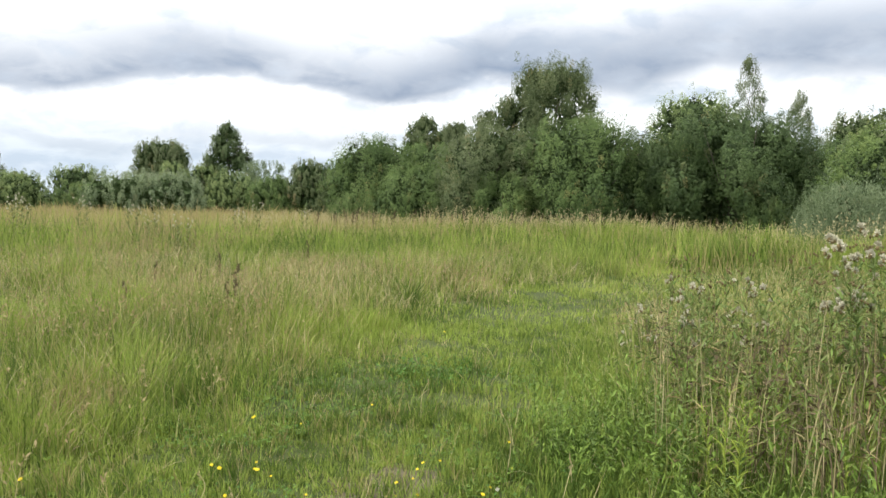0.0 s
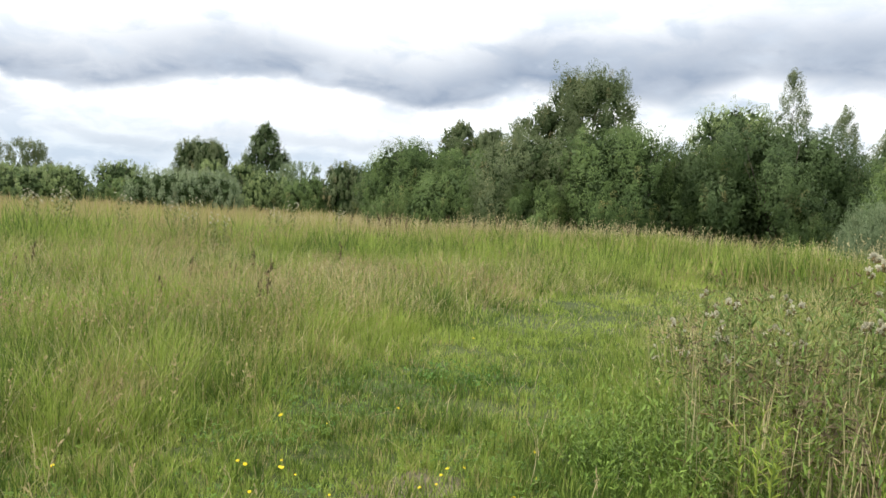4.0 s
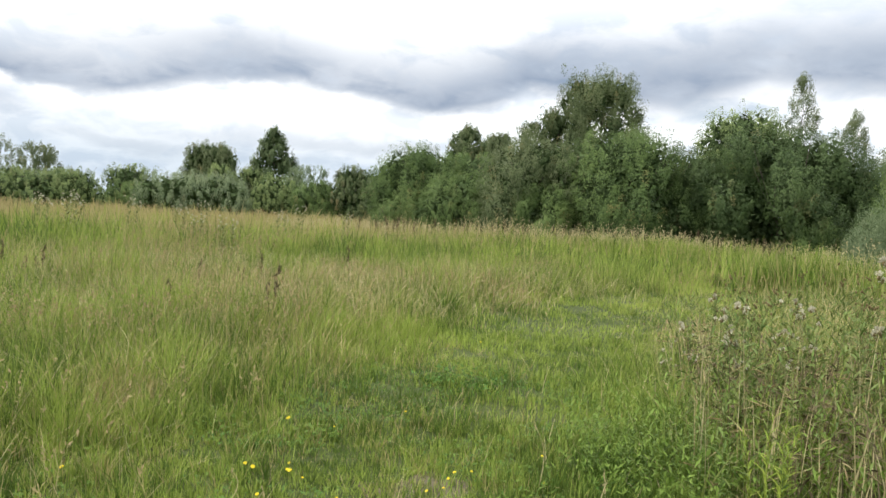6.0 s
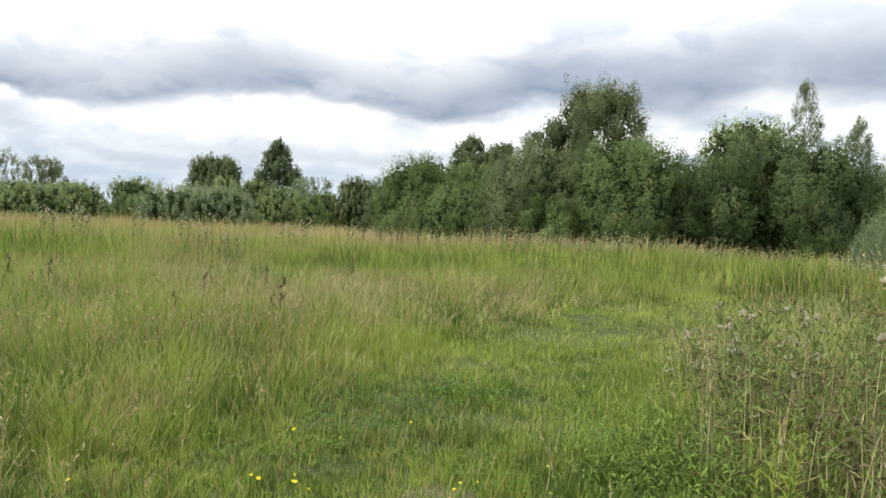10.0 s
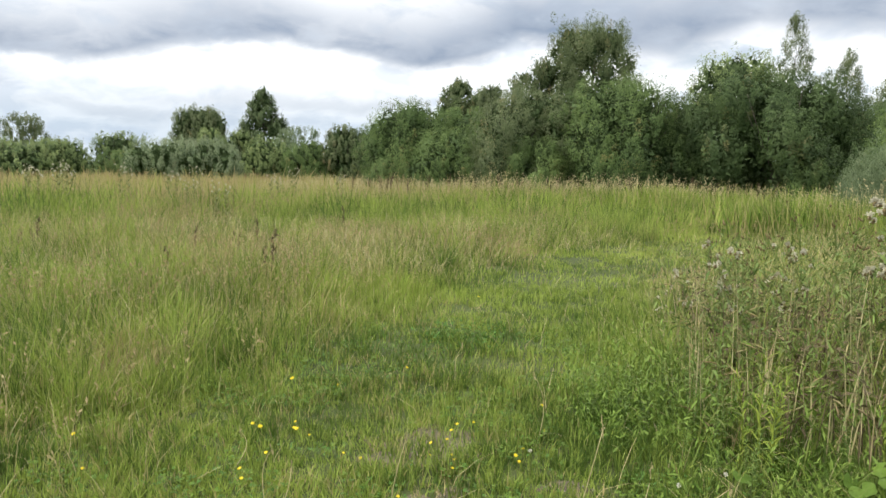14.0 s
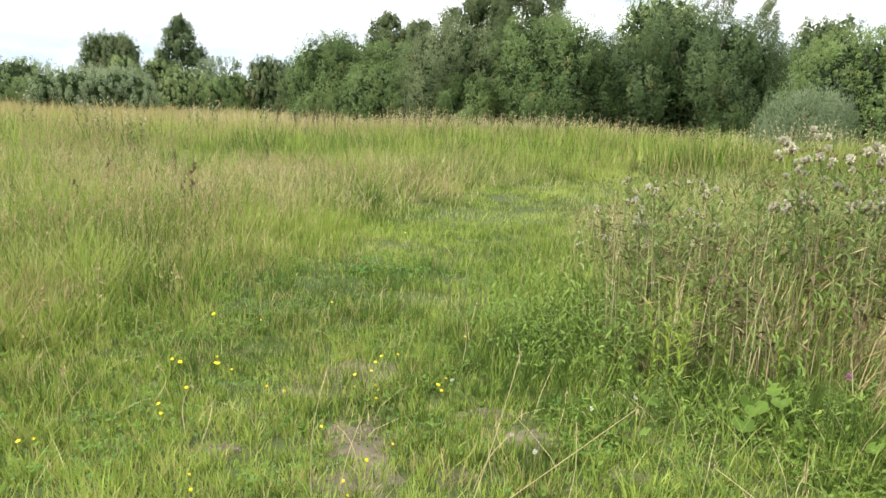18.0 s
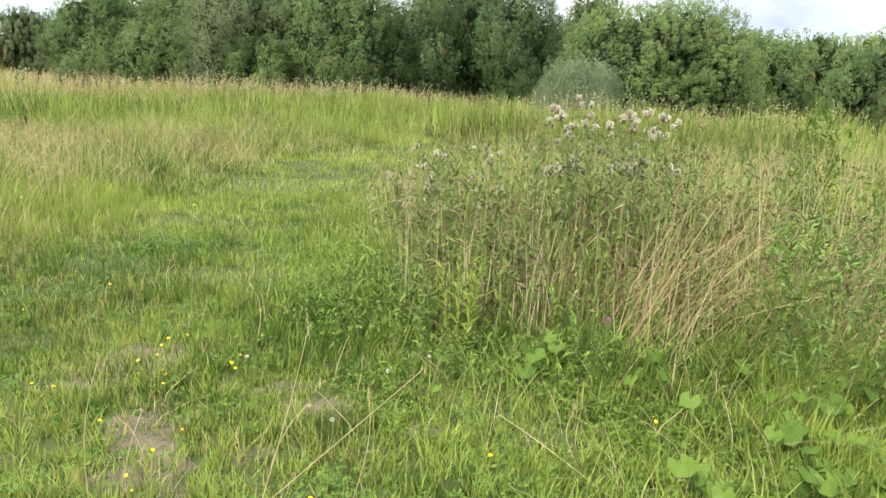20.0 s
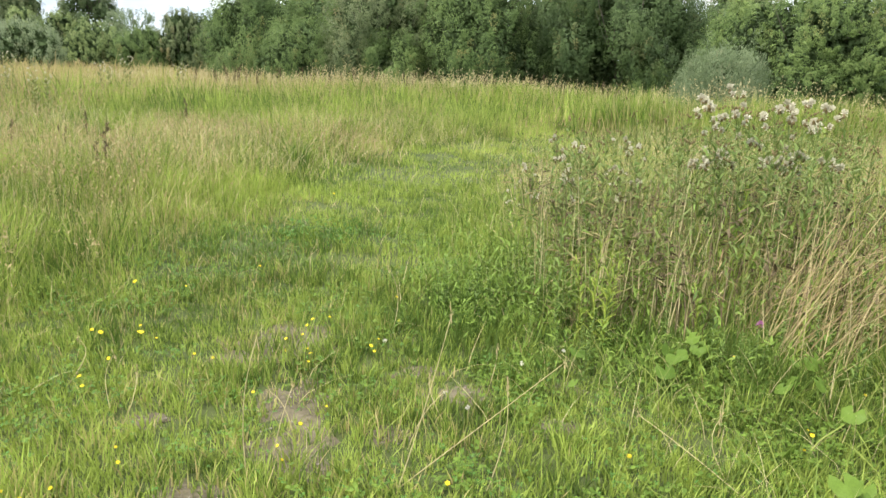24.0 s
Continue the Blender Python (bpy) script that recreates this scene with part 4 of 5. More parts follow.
def herb(name, seed, tall, n_leaf, leaf_set, leaf_size, stem_mat, heads, fluffy, label, category, group, branchy=4, stem_r=0.0042):
    rng = np.random.default_rng(seed)
    ob = thing(name, Matrix(), label, category, group)
    t = np.linspace(0, 1, 8)
    bow = rng.normal(0, 0.07, 2) * tall
    line = np.stack([bow[0] * t**2, bow[1] * t**2, tall * t - 0.02], -1) + rng.normal(0, 0.004, (8, 3))
    tubes, tips = [tube(line, stem_r * (1 - 0.65 * t), 5)], [line[-1]]
    at_line = lambda s: np.array([np.interp(s, t, line[:, c]) for c in range(3)])
    for i in range(branchy):
        root, a = at_line(rng.uniform(0.66, 0.93)), rng.uniform(0, 2 * np.pi)
        ln = tall * rng.uniform(0.08, 0.2)
        q = np.linspace(0, 1, 4)
        limb = root + np.stack([ln * 0.55 * q * np.cos(a), ln * 0.55 * q * np.sin(a), ln * q**0.8], -1)
        tubes.append(tube(limb, stem_r * 0.5 * (1 - 0.5 * q), 4))
        tips.append(limb[-1])
    co, tri, _ = joined(tubes)
    part("stem", raw_mesh("stem", co, tri, stem_mat, 0.5, 0.1, True), ob)
    for i in range(n_leaf):
        s = 0.06 + 0.86 * (i + rng.uniform(0, 0.8)) / n_leaf
        kind = leaf_set[min(int(rng.random() * len(leaf_set)), len(leaf_set) - 1)]
        if len(leaf_set) == 4:
            kind = leaf_set[3] if s < 0.3 and rng.random() < 0.6 else leaf_set[int(rng.integers(0, 3))]
        part("leaf", kind, ob, m=aim(at_line(s), i * 137.5 + rng.uniform(-25, 25), rng.uniform(15, 60), leaf_size * (1.15 - 0.55 * s) * rng.uniform(0.75, 1.2)))
    for i in range(heads):
        tip = tips[i % len(tips)] + rng.normal(0, 0.022, 3) * (i >= len(tips))
        puffed = rng.random() < fluffy
        m = aim(tip, rng.uniform(0, 360), rng.uniform(-30, 30), rng.uniform(0.8, 1.25))
        hd = part("seed_head", HEADS[int(rng.integers(0, 3))], ob, m=m) if puffed else part("flower_bud", SHUT[int(rng.integers(0, 2))], ob, m=m)
        if puffed:
            part("thistledown", FLUFFS[int(rng.integers(0, 3))], hd, "pale downy tuft", Matrix.Translation((0, 0, 0.018)))
    return ob


def stand(proto, x, y, turn, size, sunk=0.0):
    return copy_thing(proto, pose(x, y, float(ground_z(x, y)) - sunk, 0, 0, turn) @ Matrix.Scale(size, 4))


def settle(proto, x, y, turn, size):
    proto.matrix_world = pose(x, y, float(ground_z(x, y)), 0, 0, turn) @ Matrix.Scale(size, 4)


CLUMP = "thistles of the tall clump"
thistles = [herb("thistle", 300 + i, 1.0, n + 3, THISTLE_LEAVES, 0.15, THISTLE, hd, fl, lb, "thistle", CLUMP, 5) for i, (n, hd, fl, lb) in enumerate((
    (17, 18, 0.75, "tall thistle gone to seed with white down"),
    (18, 17, 0.6, "thistle with brown heads and some white down"),
    (20, 7, 0.0, "green thistle with closed brown heads"),
    (16, 8, 0.05, "leafy thistle with drying lower leaves"),
))]
rng = np.random.default_rng(78)
downy = [(1.6, 4.64, 0.93), (1.68, 4.72, 0.88), (1.72, 4.56, 0.84), (2.23, 5.0, 1.0), (2.3, 4.9, 0.96), (1.52, 4.95, 0.8), (2.05, 4.72, 0.78), (2.48, 4.33, 1.29), (2.66, 4.4, 1.35), (2.86, 4.36, 1.39), (2.95, 4.3, 1.31), (3.05, 4.24, 1.35), (3.12, 4.2, 1.31), (3.3, 4.1, 1.33), (2.75, 4.5, 1.26), (1.42, 5.3, 0.62), (3.2, 4.4, 1.23), (2.55, 4.55, 1.23)]
first = [True] * 4
for i, (x, y, h) in enumerate(downy):
    k = 0 if i % 3 else 1
    if first[k]:
        settle(thistles[k], x, y, rng.uniform(0, 360), h)
        first[k] = False
    else:
        stand(thistles[k], x, y, rng.uniform(0, 360), h)
made = 0
while made < 92:
    x, y = rng.uniform(0.8, 4.6), rng.uniform(2.6, 6.0)
    if float(in_clump(np.array(x), np.array(y))) < 0.5:
        continue
    h = (0.55 + 0.42 * float(smoothstep(np.array(y - (3.55 - 0.33 * (x - 0.9))), 0, 1.3))) * rng.uniform(0.75, 1.15) + 0.12 * min(max(x - 1.8, 0), 1.3)
    k = 2 + int(rng.random() < 0.45)
    if first[k]:
        settle(thistles[k], x, y, rng.uniform(0, 360), h)
        first[k] = False
    else:
        stand(thistles[k], x, y, rng.uniform(0, 360), h)
    made += 1


def far_thistle(seed):
    """A downy thistle for the open meadow, its foliage in one piece."""
    rng = np.random.default_rng(seed)
    ob = thing("meadow_thistle", Matrix(), "pale downy thistle standing over the meadow grass", "thistle", "downy thistles in the meadow")
    t = np.linspace(0, 1, 6)
    tubes, tips = [tube(np.stack([0.04 * t**2, 0 * t, t - 0.02], -1), 0.005 * (1 - 0.5 * t), 5)], []
    for i in range(6):
        a, q = rng.uniform(0, 6.3), np.linspace(0, 1, 3)
        limb = np.array([0.03, 0, 0.72 + 0.04 * i]) + np.stack([0.09 * q * np.cos(a), 0.09 * q * np.sin(a), 0.12 * q], -1)
        tubes.append(tube(limb, 0.003 * (1 - 0.5 * q), 4))
        tips.append(limb[-1])
    co, tri, _ = joined(tubes)
    part("stem", raw_mesh("stem", co, tri, THISTLE, 0.4, 0.4), ob)
    at = np.stack([0.03 * np.ones(26), np.zeros(26), np.linspace(0.15, 0.85, 26)], -1)
    a = np.arange(26) * 2.4
    along = np.stack([np.cos(a), np.sin(a), 0.5 * np.ones(26)], -1)
    co, tri = leaves(rng, at + along * 0.05, along, np.full(26, 0.15), np.full(26, 0.045), np.tile((0.0, 0, 1.0), (26, 1)))
    part("foliage", raw_mesh("foliage", co, tri, THISTLE, 0.4, 0.3), ob)
    for tip in tips:
        part("seed_head", spike_ball("seed_head", rng, FLUFF, 34, 0.008, 0.02, 0.6, 0.5), ob, "pale downy seed head", Matrix.Translation(tip))
    return ob


far_thistles = [far_thistle(390), far_thistle(391)]
downs = [(-5.78, 14.93, 1.12), (-5.6, 15.1, 1.05), (-14.4, 16.6, 1.15), (-6.8, 25.0, 1.3), (-11.2, 21.2, 1.4), (-13.6, 22.1, 1.45), (-10.6, 16.9, 1.3), (-10.8, 25.8, 1.35), (-7.4, 17.2, 1.0), (-8.9, 19.5, 1.15), (-6.2, 20.5, 1.1), (-4.6, 22.6, 1.15), (-12.2, 18.2, 1.2), (-16.0, 24.0, 1.3)]
settle(far_thistles[0], *downs[0][:2], 0, downs[0][2])
settle(far_thistles[1], *downs[1][:2], 90, downs[1][2])
for x, y, h in downs[2:]:
    for dx in (0, 0.12):
        stand(far_thistles[dx > 0], x + dx, y + dx * 1.5, rng.uniform(0, 360), h * rng.uniform(0.9, 1.02))

weeds = [herb("leafy_weed", 320 + i, 0.5, n + 10, HERB_LEAVES, 0.05, THISTLE, 0, 0, "fresh green leafy herb at the clump's foot", "herb", "leafy herbs", 0, 0.003) for i, n in enumerate((24, 28))]
limes = [herb("lime_weed", 330, 0.75, 34, LIME_LEAVES, 0.10, LIME, 0, 0, "upright yellow-green leafy weed", "herb", "yellow-green weeds", 0, 0.0035)]
rng = np.random.default_rng(79)
started = [True, True]
for i in range(70):
    if i < 36:
        x, y, h = rng.normal(1.05, 0.24), rng.normal(3.9, 0.33), rng.uniform(0.5, 1.1)
    else:
        x = rng.uniform(1.0, 3.0)
        y, h = 3.25 - 0.33 * (x - 0.9) + rng.normal(0, 0.16), rng.uniform(0.35, 0.9)
    k = i % 2
    if started[k]:
        settle(weeds[k], x, y, rng.uniform(0, 360), h)
        started[k] = False
    else:
        stand(weeds[k], x, y, rng.uniform(0, 360), h)


def tall_weed(seed, mat, label):
    """A bushy weed about a metre high, its many small leaves in one part."""
    rng = np.random.default_rng(seed)
    ob = thing("tall_weed", Matrix(), label, "herb", "tall weeds")
    t = np.linspace(0, 1, 7)
    line = np.stack([0.06 * t**2, 0.03 * t, t - 0.02], -1)
    arms = [tube(line, 0.0055 * (1 - 0.6 * t), 5)]
    at, out = [], []
    for i in range(16):
        h0, a = 0.2 + 0.045 * i, i * 2.4
        root = np.array([np.interp(h0, t, line[:, c]) for c in range(3)])
        ln, q = 0.24 * (1.15 - h0), np.linspace(0, 1, 4)
        limb = root + np.stack([ln * q * np.cos(a), ln * q * np.sin(a), ln * 1.1 * q], -1)
        arms.append(tube(limb, 0.0022 * (1 - 0.6 * q), 4))
        for k in range(18):
            at.append(root + (limb[-1] - root) * rng.random() + rng.normal(0, 0.012, 3))
            out.append((np.cos(a) * 0.5, np.sin(a) * 0.5, 0.3) + rng.normal(0, 0.5, 3))
    co, tri, _ = joined(arms)
    tagged(part("stem", raw_mesh("stem", co, tri, mat, 0.3, 0.2), ob), kind="stuff")
    at, out = np.array(at), np.array(out)
    out /= np.linalg.norm(out, axis=1, keepdims=True)
    co, tri = lancets(rng, at, out, rng.uniform(0.03, 0.075, len(at)), rng.uniform(0.008, 0.017, len(at)), np.tile((0.0, 0.0, 1.0), (len(at), 1)))
    tagged(part("foliage", raw_mesh("foliage", co, tri, mat, np.repeat(rng.random(len(at)), 4), 0.0), ob), kind="stuff")
    return ob


tall_weeds = [tall_weed(395, THISTLE, "tall bushy green weed among dry grass"), tall_weed(396, LIME, "tall yellow-green weed among dry grass"), tall_weed(397, BROAD, "tall fresh green weed beside the clump")]
for i in range(46):
    y = rng.uniform(2.0, 5.2)
    x = y * rng.uniform(1.0, 1.6) + 0.25
    if i < 3:
        settle(tall_weeds[i], 4.3 + 0.4 * i, 3.9, rng.uniform(0, 360), 0.95)
    else:
        stand(tall_weeds[(0, 2, 0, 0, 2, 0, 2, 0, 1)[i % 9]], x, y, rng.uniform(0, 360), rng.uniform(0.6, 1.0) + 0.04 * y)
for x, y, h in ((4.75, 4.1, 1.55), (4.9, 4.3, 1.45), (4.6, 4.0, 1.2), (5.4, 5.0, 1.6)):
    stand(tall_weeds[2], x, y, rng.uniform(0, 360), h)
settle(limes[0], 1.44, 3.42, 30, 0.9)
for x, y, h in ((1.49, 3.36, 0.75), (1.40, 3.50, 0.8), (2.0, 3.3, 0.6), (2.75, 4.2, 1.25), (1.3, 3.3, 0.45), (1.46, 3.3, 0.95), (1.53, 3.45, 0.85), (2.35, 2.95, 0.6)):
    stand(limes[0], x, y, rng.uniform(0, 360), h)


# dead brown stalks with clotted seed
def dock(seed, tall, label, group, whole=False):
    rng = np.random.default_rng(seed)
    ob = thing("dead_stalk", Matrix(), label, "dead stalk", group)
    t = np.linspace(0, 1, 6)
    line = np.stack([0.05 * t**2, 0.02 * t, tall * t - 0.02], -1)
    arms = [tube(line, 0.004 * (1 - 0.5 * t), 5)]
    ends = []
    for i in range(7):
        root = np.array([np.interp(0.55 + 0.06 * i, t, line[:, c]) for c in range(3)])
        a, ln = rng.uniform(0, 6.3), rng.uniform(0.06, 0.14)
        limb = root + np.stack([np.linspace(0, ln * 0.5, 3) * np.cos(a), np.linspace(0, ln * 0.5, 3) * np.sin(a), np.linspace(0, ln, 3)], -1)
        arms.append(tube(limb, (0.002, 0.0018, 0.0015), 4))
        ends += [limb[1], limb[2]]
    co, tri, _ = joined(arms)
    part("stem", raw_mesh("stem", co, tri, DEAD, 0.4, 0.0), ob)
    if whole:
        co, tri, _ = joined([(c + e, f) for e in ends for c, f in (spiky(rng, 16, 0.024),)])
        tagged(part("seed_mass", raw_mesh("seed_mass", co, tri, DEAD, 0.3, 0.1), ob), kind="stuff")
    for e in () if whole else ends[::2]:
        part("seed_knot", raw_mesh("seed_knot", *spiky(rng, 26, 0.02), DEAD, 0.3, 0.1), ob, m=Matrix.Translation(e))
    return ob


def spiky(rng, n, size):
    c = rng.normal(0, 1, (n, 3)) * size * (0.7, 0.7, 1.2)
    co = np.concatenate([np.zeros((1, 3)), np.stack([c, c + rng.normal(0, 1, (n, 3)) * size * 0.45], 1).reshape(-1, 3)])
    i = np.arange(n)
    return co, np.stack([0 * i, 2 * i + 1, 2 * i + 2], -1)


docks = [dock(340, 0.85, "dead brown dock stalk with clotted seeds", "dead stalks in the meadow"), dock(341, 0.85, "dark dry stalk with brown seed clusters", "dead stalks in the meadow")]
spots = [(-2.28, 7.46, 0.95), (-2.36, 7.6, 0.7), (-7.58, 10.5, 0.95), (-7.04, 10.2, 0.9), (-6.89, 10.4, 0.88), (-7.3, 10.9, 0.8), (-3.35, 7.3, 0.75), (-3.2, 7.6, 0.7), (-2.6, 13.4, 1.0), (-3.6, 10.2, 0.85), (-3.4, 10.5, 0.9), (-3.9, 10.8, 0.85), (-4.1, 9.8, 0.8), (-1.4, 12.2, 0.8), (2.9, 8.6, 0.8), (3.3, 8.2, 0.75), (3.9, 8.7, 0.8), (4.6, 8.0, 0.8), (1.7, 5.6, 0.75), (2.2, 6.0, 0.85)]
settle(docks[0], *spots[0][:2], 10, spots[0][2])
settle(docks[1], *spots[1][:2], 200, spots[1][2])
rng = np.random.default_rng(80)
for i, (x, y, h) in enumerate(spots[2:]):
    stand(docks[i % 2], x, y, rng.uniform(0, 360), h)
edge_dock = dock(342, 0.85, "dark dry seed stalk before the willow thicket", "dark stalks before the thicket", True)
for i in range(46):
    x = rng.uniform(-6, 12)
    y, turn, size = 27.5 - 0.12 * x + rng.normal(0, 0.7), rng.uniform(0, 360), rng.uniform(0.95, 1.35)
    stand(edge_dock, x, y, turn, size) if i else settle(edge_dock, x, y, turn, size)


# yellow hawkbits
def hawkbit(seed, tall):
    rng = np.random.default_rng(seed)
    ob = thing("yellow_flower", Matrix(), "small yellow hawkbit flower on a thin stalk", "flower", "yellow flowers in the short grass")
    t = np.linspace(0, 1, 5)
    line = np.stack([0.02 * t**2, 0.01 * np.sin(3 * t), tall * t - 0.01], -1)
    part("stalk", raw_mesh("stalk", *tube(line, 0.0014 * (1.1 - 0.3 * t), 4), GRASS, 0.6, 0.0), ob)
    petals = []
    for ringed, (r, up, n) in enumerate(((0.0145, 0.25, 13), (0.0095, 0.7, 8))):
        for i in range(n):
            a = 2 * np.pi * (i + 0.5 * ringed) / n + rng.normal(0, 0.06)
            d, side = np.array([np.cos(a), np.sin(a), up]), np.array([-np.sin(a), np.cos(a), 0]) * 0.0034
            petals.append((d * r + side, d * r - side))
    co = np.concatenate([np.zeros((1, 3)), np.array(petals).reshape(-1, 3)])
    i = np.arange(len(petals))
    tri, tint = np.stack([0 * i, 2 * i + 1, 2 * i + 2], -1), rng.random(len(co))
    head = part("flower_head", raw_mesh("flower_head", co, tri, YELLOW, tint, 0.0), ob, "bright yellow petals", Matrix.Translation(line[-1]) @ pose(0, 0, 0, rng.uniform(-40, -5), rng.uniform(-15, 15), 0))
    part("calyx", bud("calyx", GRASS, 0.005, 0.012, 0.2), head, m=Matrix.Translation((0, 0, -0.011)))
    return ob


hawk = [hawkbit(351, 0.13), hawkbit(352, 0.15), hawkbit(353, 0.12)]
near_track = [(-1.2, 3.59), (-1.12, 3.48), (-0.94, 3.54), (-0.88, 3.55), (-0.99, 3.68), (-0.97, 3.59), (-1.21, 4.42), (-1.19, 4.38), (-0.9, 4.41), (-0.65, 3.33), (-1.01, 3.21), (-1.08, 3.03), (-0.78, 2.48), (-0.73, 2.34), (-0.32, 2.89), (0.0, 2.74), (-0.1, 2.55), (-0.18, 2.41), (-0.16, 2.33), (-0.11, 3.62), (-0.08, 3.73), (0.01, 3.78), (-0.1, 3.32), (-0.08, 3.29), (-0.09, 3.2), (-0.13, 3.52), (-0.21, 3.45), (-0.21, 3.35), (0.22, 3.27), (0.24, 3.29), (0.27, 3.46), (0.42, 4.04), (0.4, 3.69), (0.81, 3.04)]
beside = [(0.42, 2.06), (0.39, 1.98), (0.14, 2.03), (-0.29, 2.04), (1.13, 2.17), (-0.99, 2.17), (-0.9, 2.19), (-1.06, 2.21), (1.97, 2.31), (1.91, 2.2), (1.85, 2.17), (2.44, 2.55), (2.03, 2.96), (-2.9, 8.55), (0.05, 7.5), (-0.47, 4.77), (-1.9, 4.4), (-1.99, 6.24), (-1.8, 2.97), (-1.5, 2.65), (-1.48, 2.71), (-2.04, 3.3), (-1.05, 2.97), (-0.55, 3.26)]
rng = np.random.default_rng(81)
for i, (x, y) in enumerate(near_track + beside):
    k, turn, size = i % 3, rng.uniform(140, 220), rng.uniform(0.6, 0.95)
    tall = 3.2 if y > 6 else 1.0
    if i < 3:
        settle(hawk[k], x, y, turn, size)
    else:
        stand(hawk[k], x, y, turn, size * tall**0.5)

# clover heads and the knapweed
for i, (x, y) in enumerate(((0.5, 2.73), (0.57, 2.57), (0.92, 3.0), (0.28, 3.32), (1.17, 3.12))):
    rng = np.random.default_rng(360 + i)
    ob = thing("clover_flower", pose(x, y, float(ground_z(x, y))), "white clover head on a short stalk", "flower", "white clover heads")
    part("stalk", raw_mesh("stalk", *tube([(0, 0, -0.01), (0.004, 0, 0.05), (0.006, 0, 0.10)], (0.0014, 0.0013, 0.0012), 4), GRASS, 0.5, 0.0), ob)
    part("flower_head", spike_ball("flower_head", rng, WHITE, 60, 0.004, 0.009, 0.3, 0.5), ob, "round whitish flower head", Matrix.Translation((0.006, 0, 0.105)))
ob = thing("knapweed", pose(1.81, 2.51, float(ground_z(1.81, 2.51))), "purple knapweed flower in dry grass", "flower")
rng = np.random.default_rng(370)
part("stalk", raw_mesh("stalk", *tube([(0, 0, -0.01), (0.01, 0, 0.22), (0.0, 0, 0.43)], (0.0024, 0.002, 0.0016), 5), THISTLE, 0.3, 0.1), ob)
part("flower_head", spike_ball("flower_head", rng, PURPLE, 70, 0.005, 0.013, 0.9, 0.5), ob, "tufted purple petals", Matrix.Translation((0, 0, 0.445)))
part("calyx", bud("calyx", BRACT, 0.008, 0.016, 0.3), ob, "", Matrix.Translation((0, 0, 0.428)))


# broad round leaves of coltsfoot
def round_leaf(name, seed, tint):
    rng = np.random.default_rng(seed)
    n = 22
    a = np.linspace(-2.75, 2.75, n)
    r = 0.5 * (1 + 0.05 * np.cos(7 * a) + rng.normal(0, 0.02, n)) * (1 - 0.10 * np.cos(a))
    co = [(0, 0, 0)]
    for s, lift in ((0.5, 0.05), (1.0, 0.02)):
        co += [(s * q * np.cos(t) + 0.08 * s, s * q * np.sin(t), lift + 0.05 * s * np.cos(3 * t) - 0.05 * s * s) for q, t in zip(r, a)]
    tri = [(0, 1 + i, 2 + i) for i in range(n - 1)]
    for i in range(n - 1):
        p = 1 + i
        tri += [(p, p + n, p + n + 1), (p, p + n + 1, p + 1)]
    return raw_mesh(name, co, tri, BROAD, tint, 0.0, True)


ROUND = [round_leaf("leaf", 380, 0.0), round_leaf("leaf", 381, 0.3), round_leaf("leaf", 382, 0.6)]
rng = np.random.default_rng(82)
colts = [(1.79, 2.97), (1.23, 3.05), (2.22, 2.67), (2.09, 2.44), (2.04, 2.18), (2.56, 2.45), (2.7, 2.04), (2.48, 1.83), (1.68, 2.04), (1.73, 1.74), (1.79, 1.69), (2.33, 1.89), (2.22, 1.65), (3.29, 2.41), (2.13, 1.56), (2.36, 1.51), (2.54, 2.22), (3.66, 2.46), (1.56, 2.79), (1.05, 2.63), (2.9, 2.2), (3.0, 1.8), (2.62, 1.6)]
for i, (x, y) in enumerate(colts):
    ob = thing("coltsfoot", pose(x, y, float(ground_z(x, y))), "low coltsfoot with broad rounded bright green leaves", "leafy plant", "broad-leaved plants")
    for j in range(2 + int(rng.integers(0, 3)) if i not in (1, 19) else 1):
        a, ln, tall = rng.uniform(0, 360), rng.uniform(0.03, 0.15) * (j > 0), rng.uniform(0.10, 0.2)
        ex, ey = ln * math.cos(radians(a)), ln * math.sin(radians(a))
        stalk = part("leaf_stalk", raw_mesh("leaf_stalk", *tube([(0, 0, -0.01), (ex * 0.4, ey * 0.4, tall * 0.6), (ex, ey, tall)], (0.003, 0.0025, 0.002), 5), BROAD, 0.3, 0.1), ob)
        m = Matrix.Translation((ex, ey, tall)) @ Euler((radians(rng.normal(0, 22)), radians(rng.uniform(5, 45)), radians(rng.normal(-110, 45)))).to_matrix().to_4x4() @ Matrix.Scale(rng.uniform(0.06, 0.115), 4)
        part("leaf", ROUND[int(rng.integers(0, 3))], stalk, m=m)

# single dry stems standing or lying in the short grass
stems = [((-0.28, 2.24), (-0.24, 2.31, 0.56)), ((-0.14, 2.61), (-0.24, 2.68, 0.17)), ((0.24, 2.15), (0.42, 2.19, 0.67)), ((0.31, 2.44), (0.47, 2.49, 0.24)), ((-0.21, 2.37), (-0.13, 2.45, 0.30)), ((0.56, 2.12), (0.63, 2.17, 0.39)), ((0.24, 2.18), (0.81, 2.11, 0.52)), ((-0.84, 2.72), (-0.79, 2.83, 0.2)), ((-0.9, 2.82), (-0.9, 2.91, 0.25)), ((-1.18, 3.1), (-1.15, 3.22, 0.2)), ((-0.13, 4.67), (-0.09, 4.81, 0.25)), ((0.34, 3.61), (0.33, 3.72, 0.38)), ((1.47, 2.06), (1.46, 2.16, 0.25)), ((1.5, 1.9), (1.2, 2.3, 0.2)), ((0.73, 2.89), (0.79, 2.97, 0.2)), ((0.5, 2.6), (0.43, 2.69, 0.2))]
rng = np.random.default_rng(83)
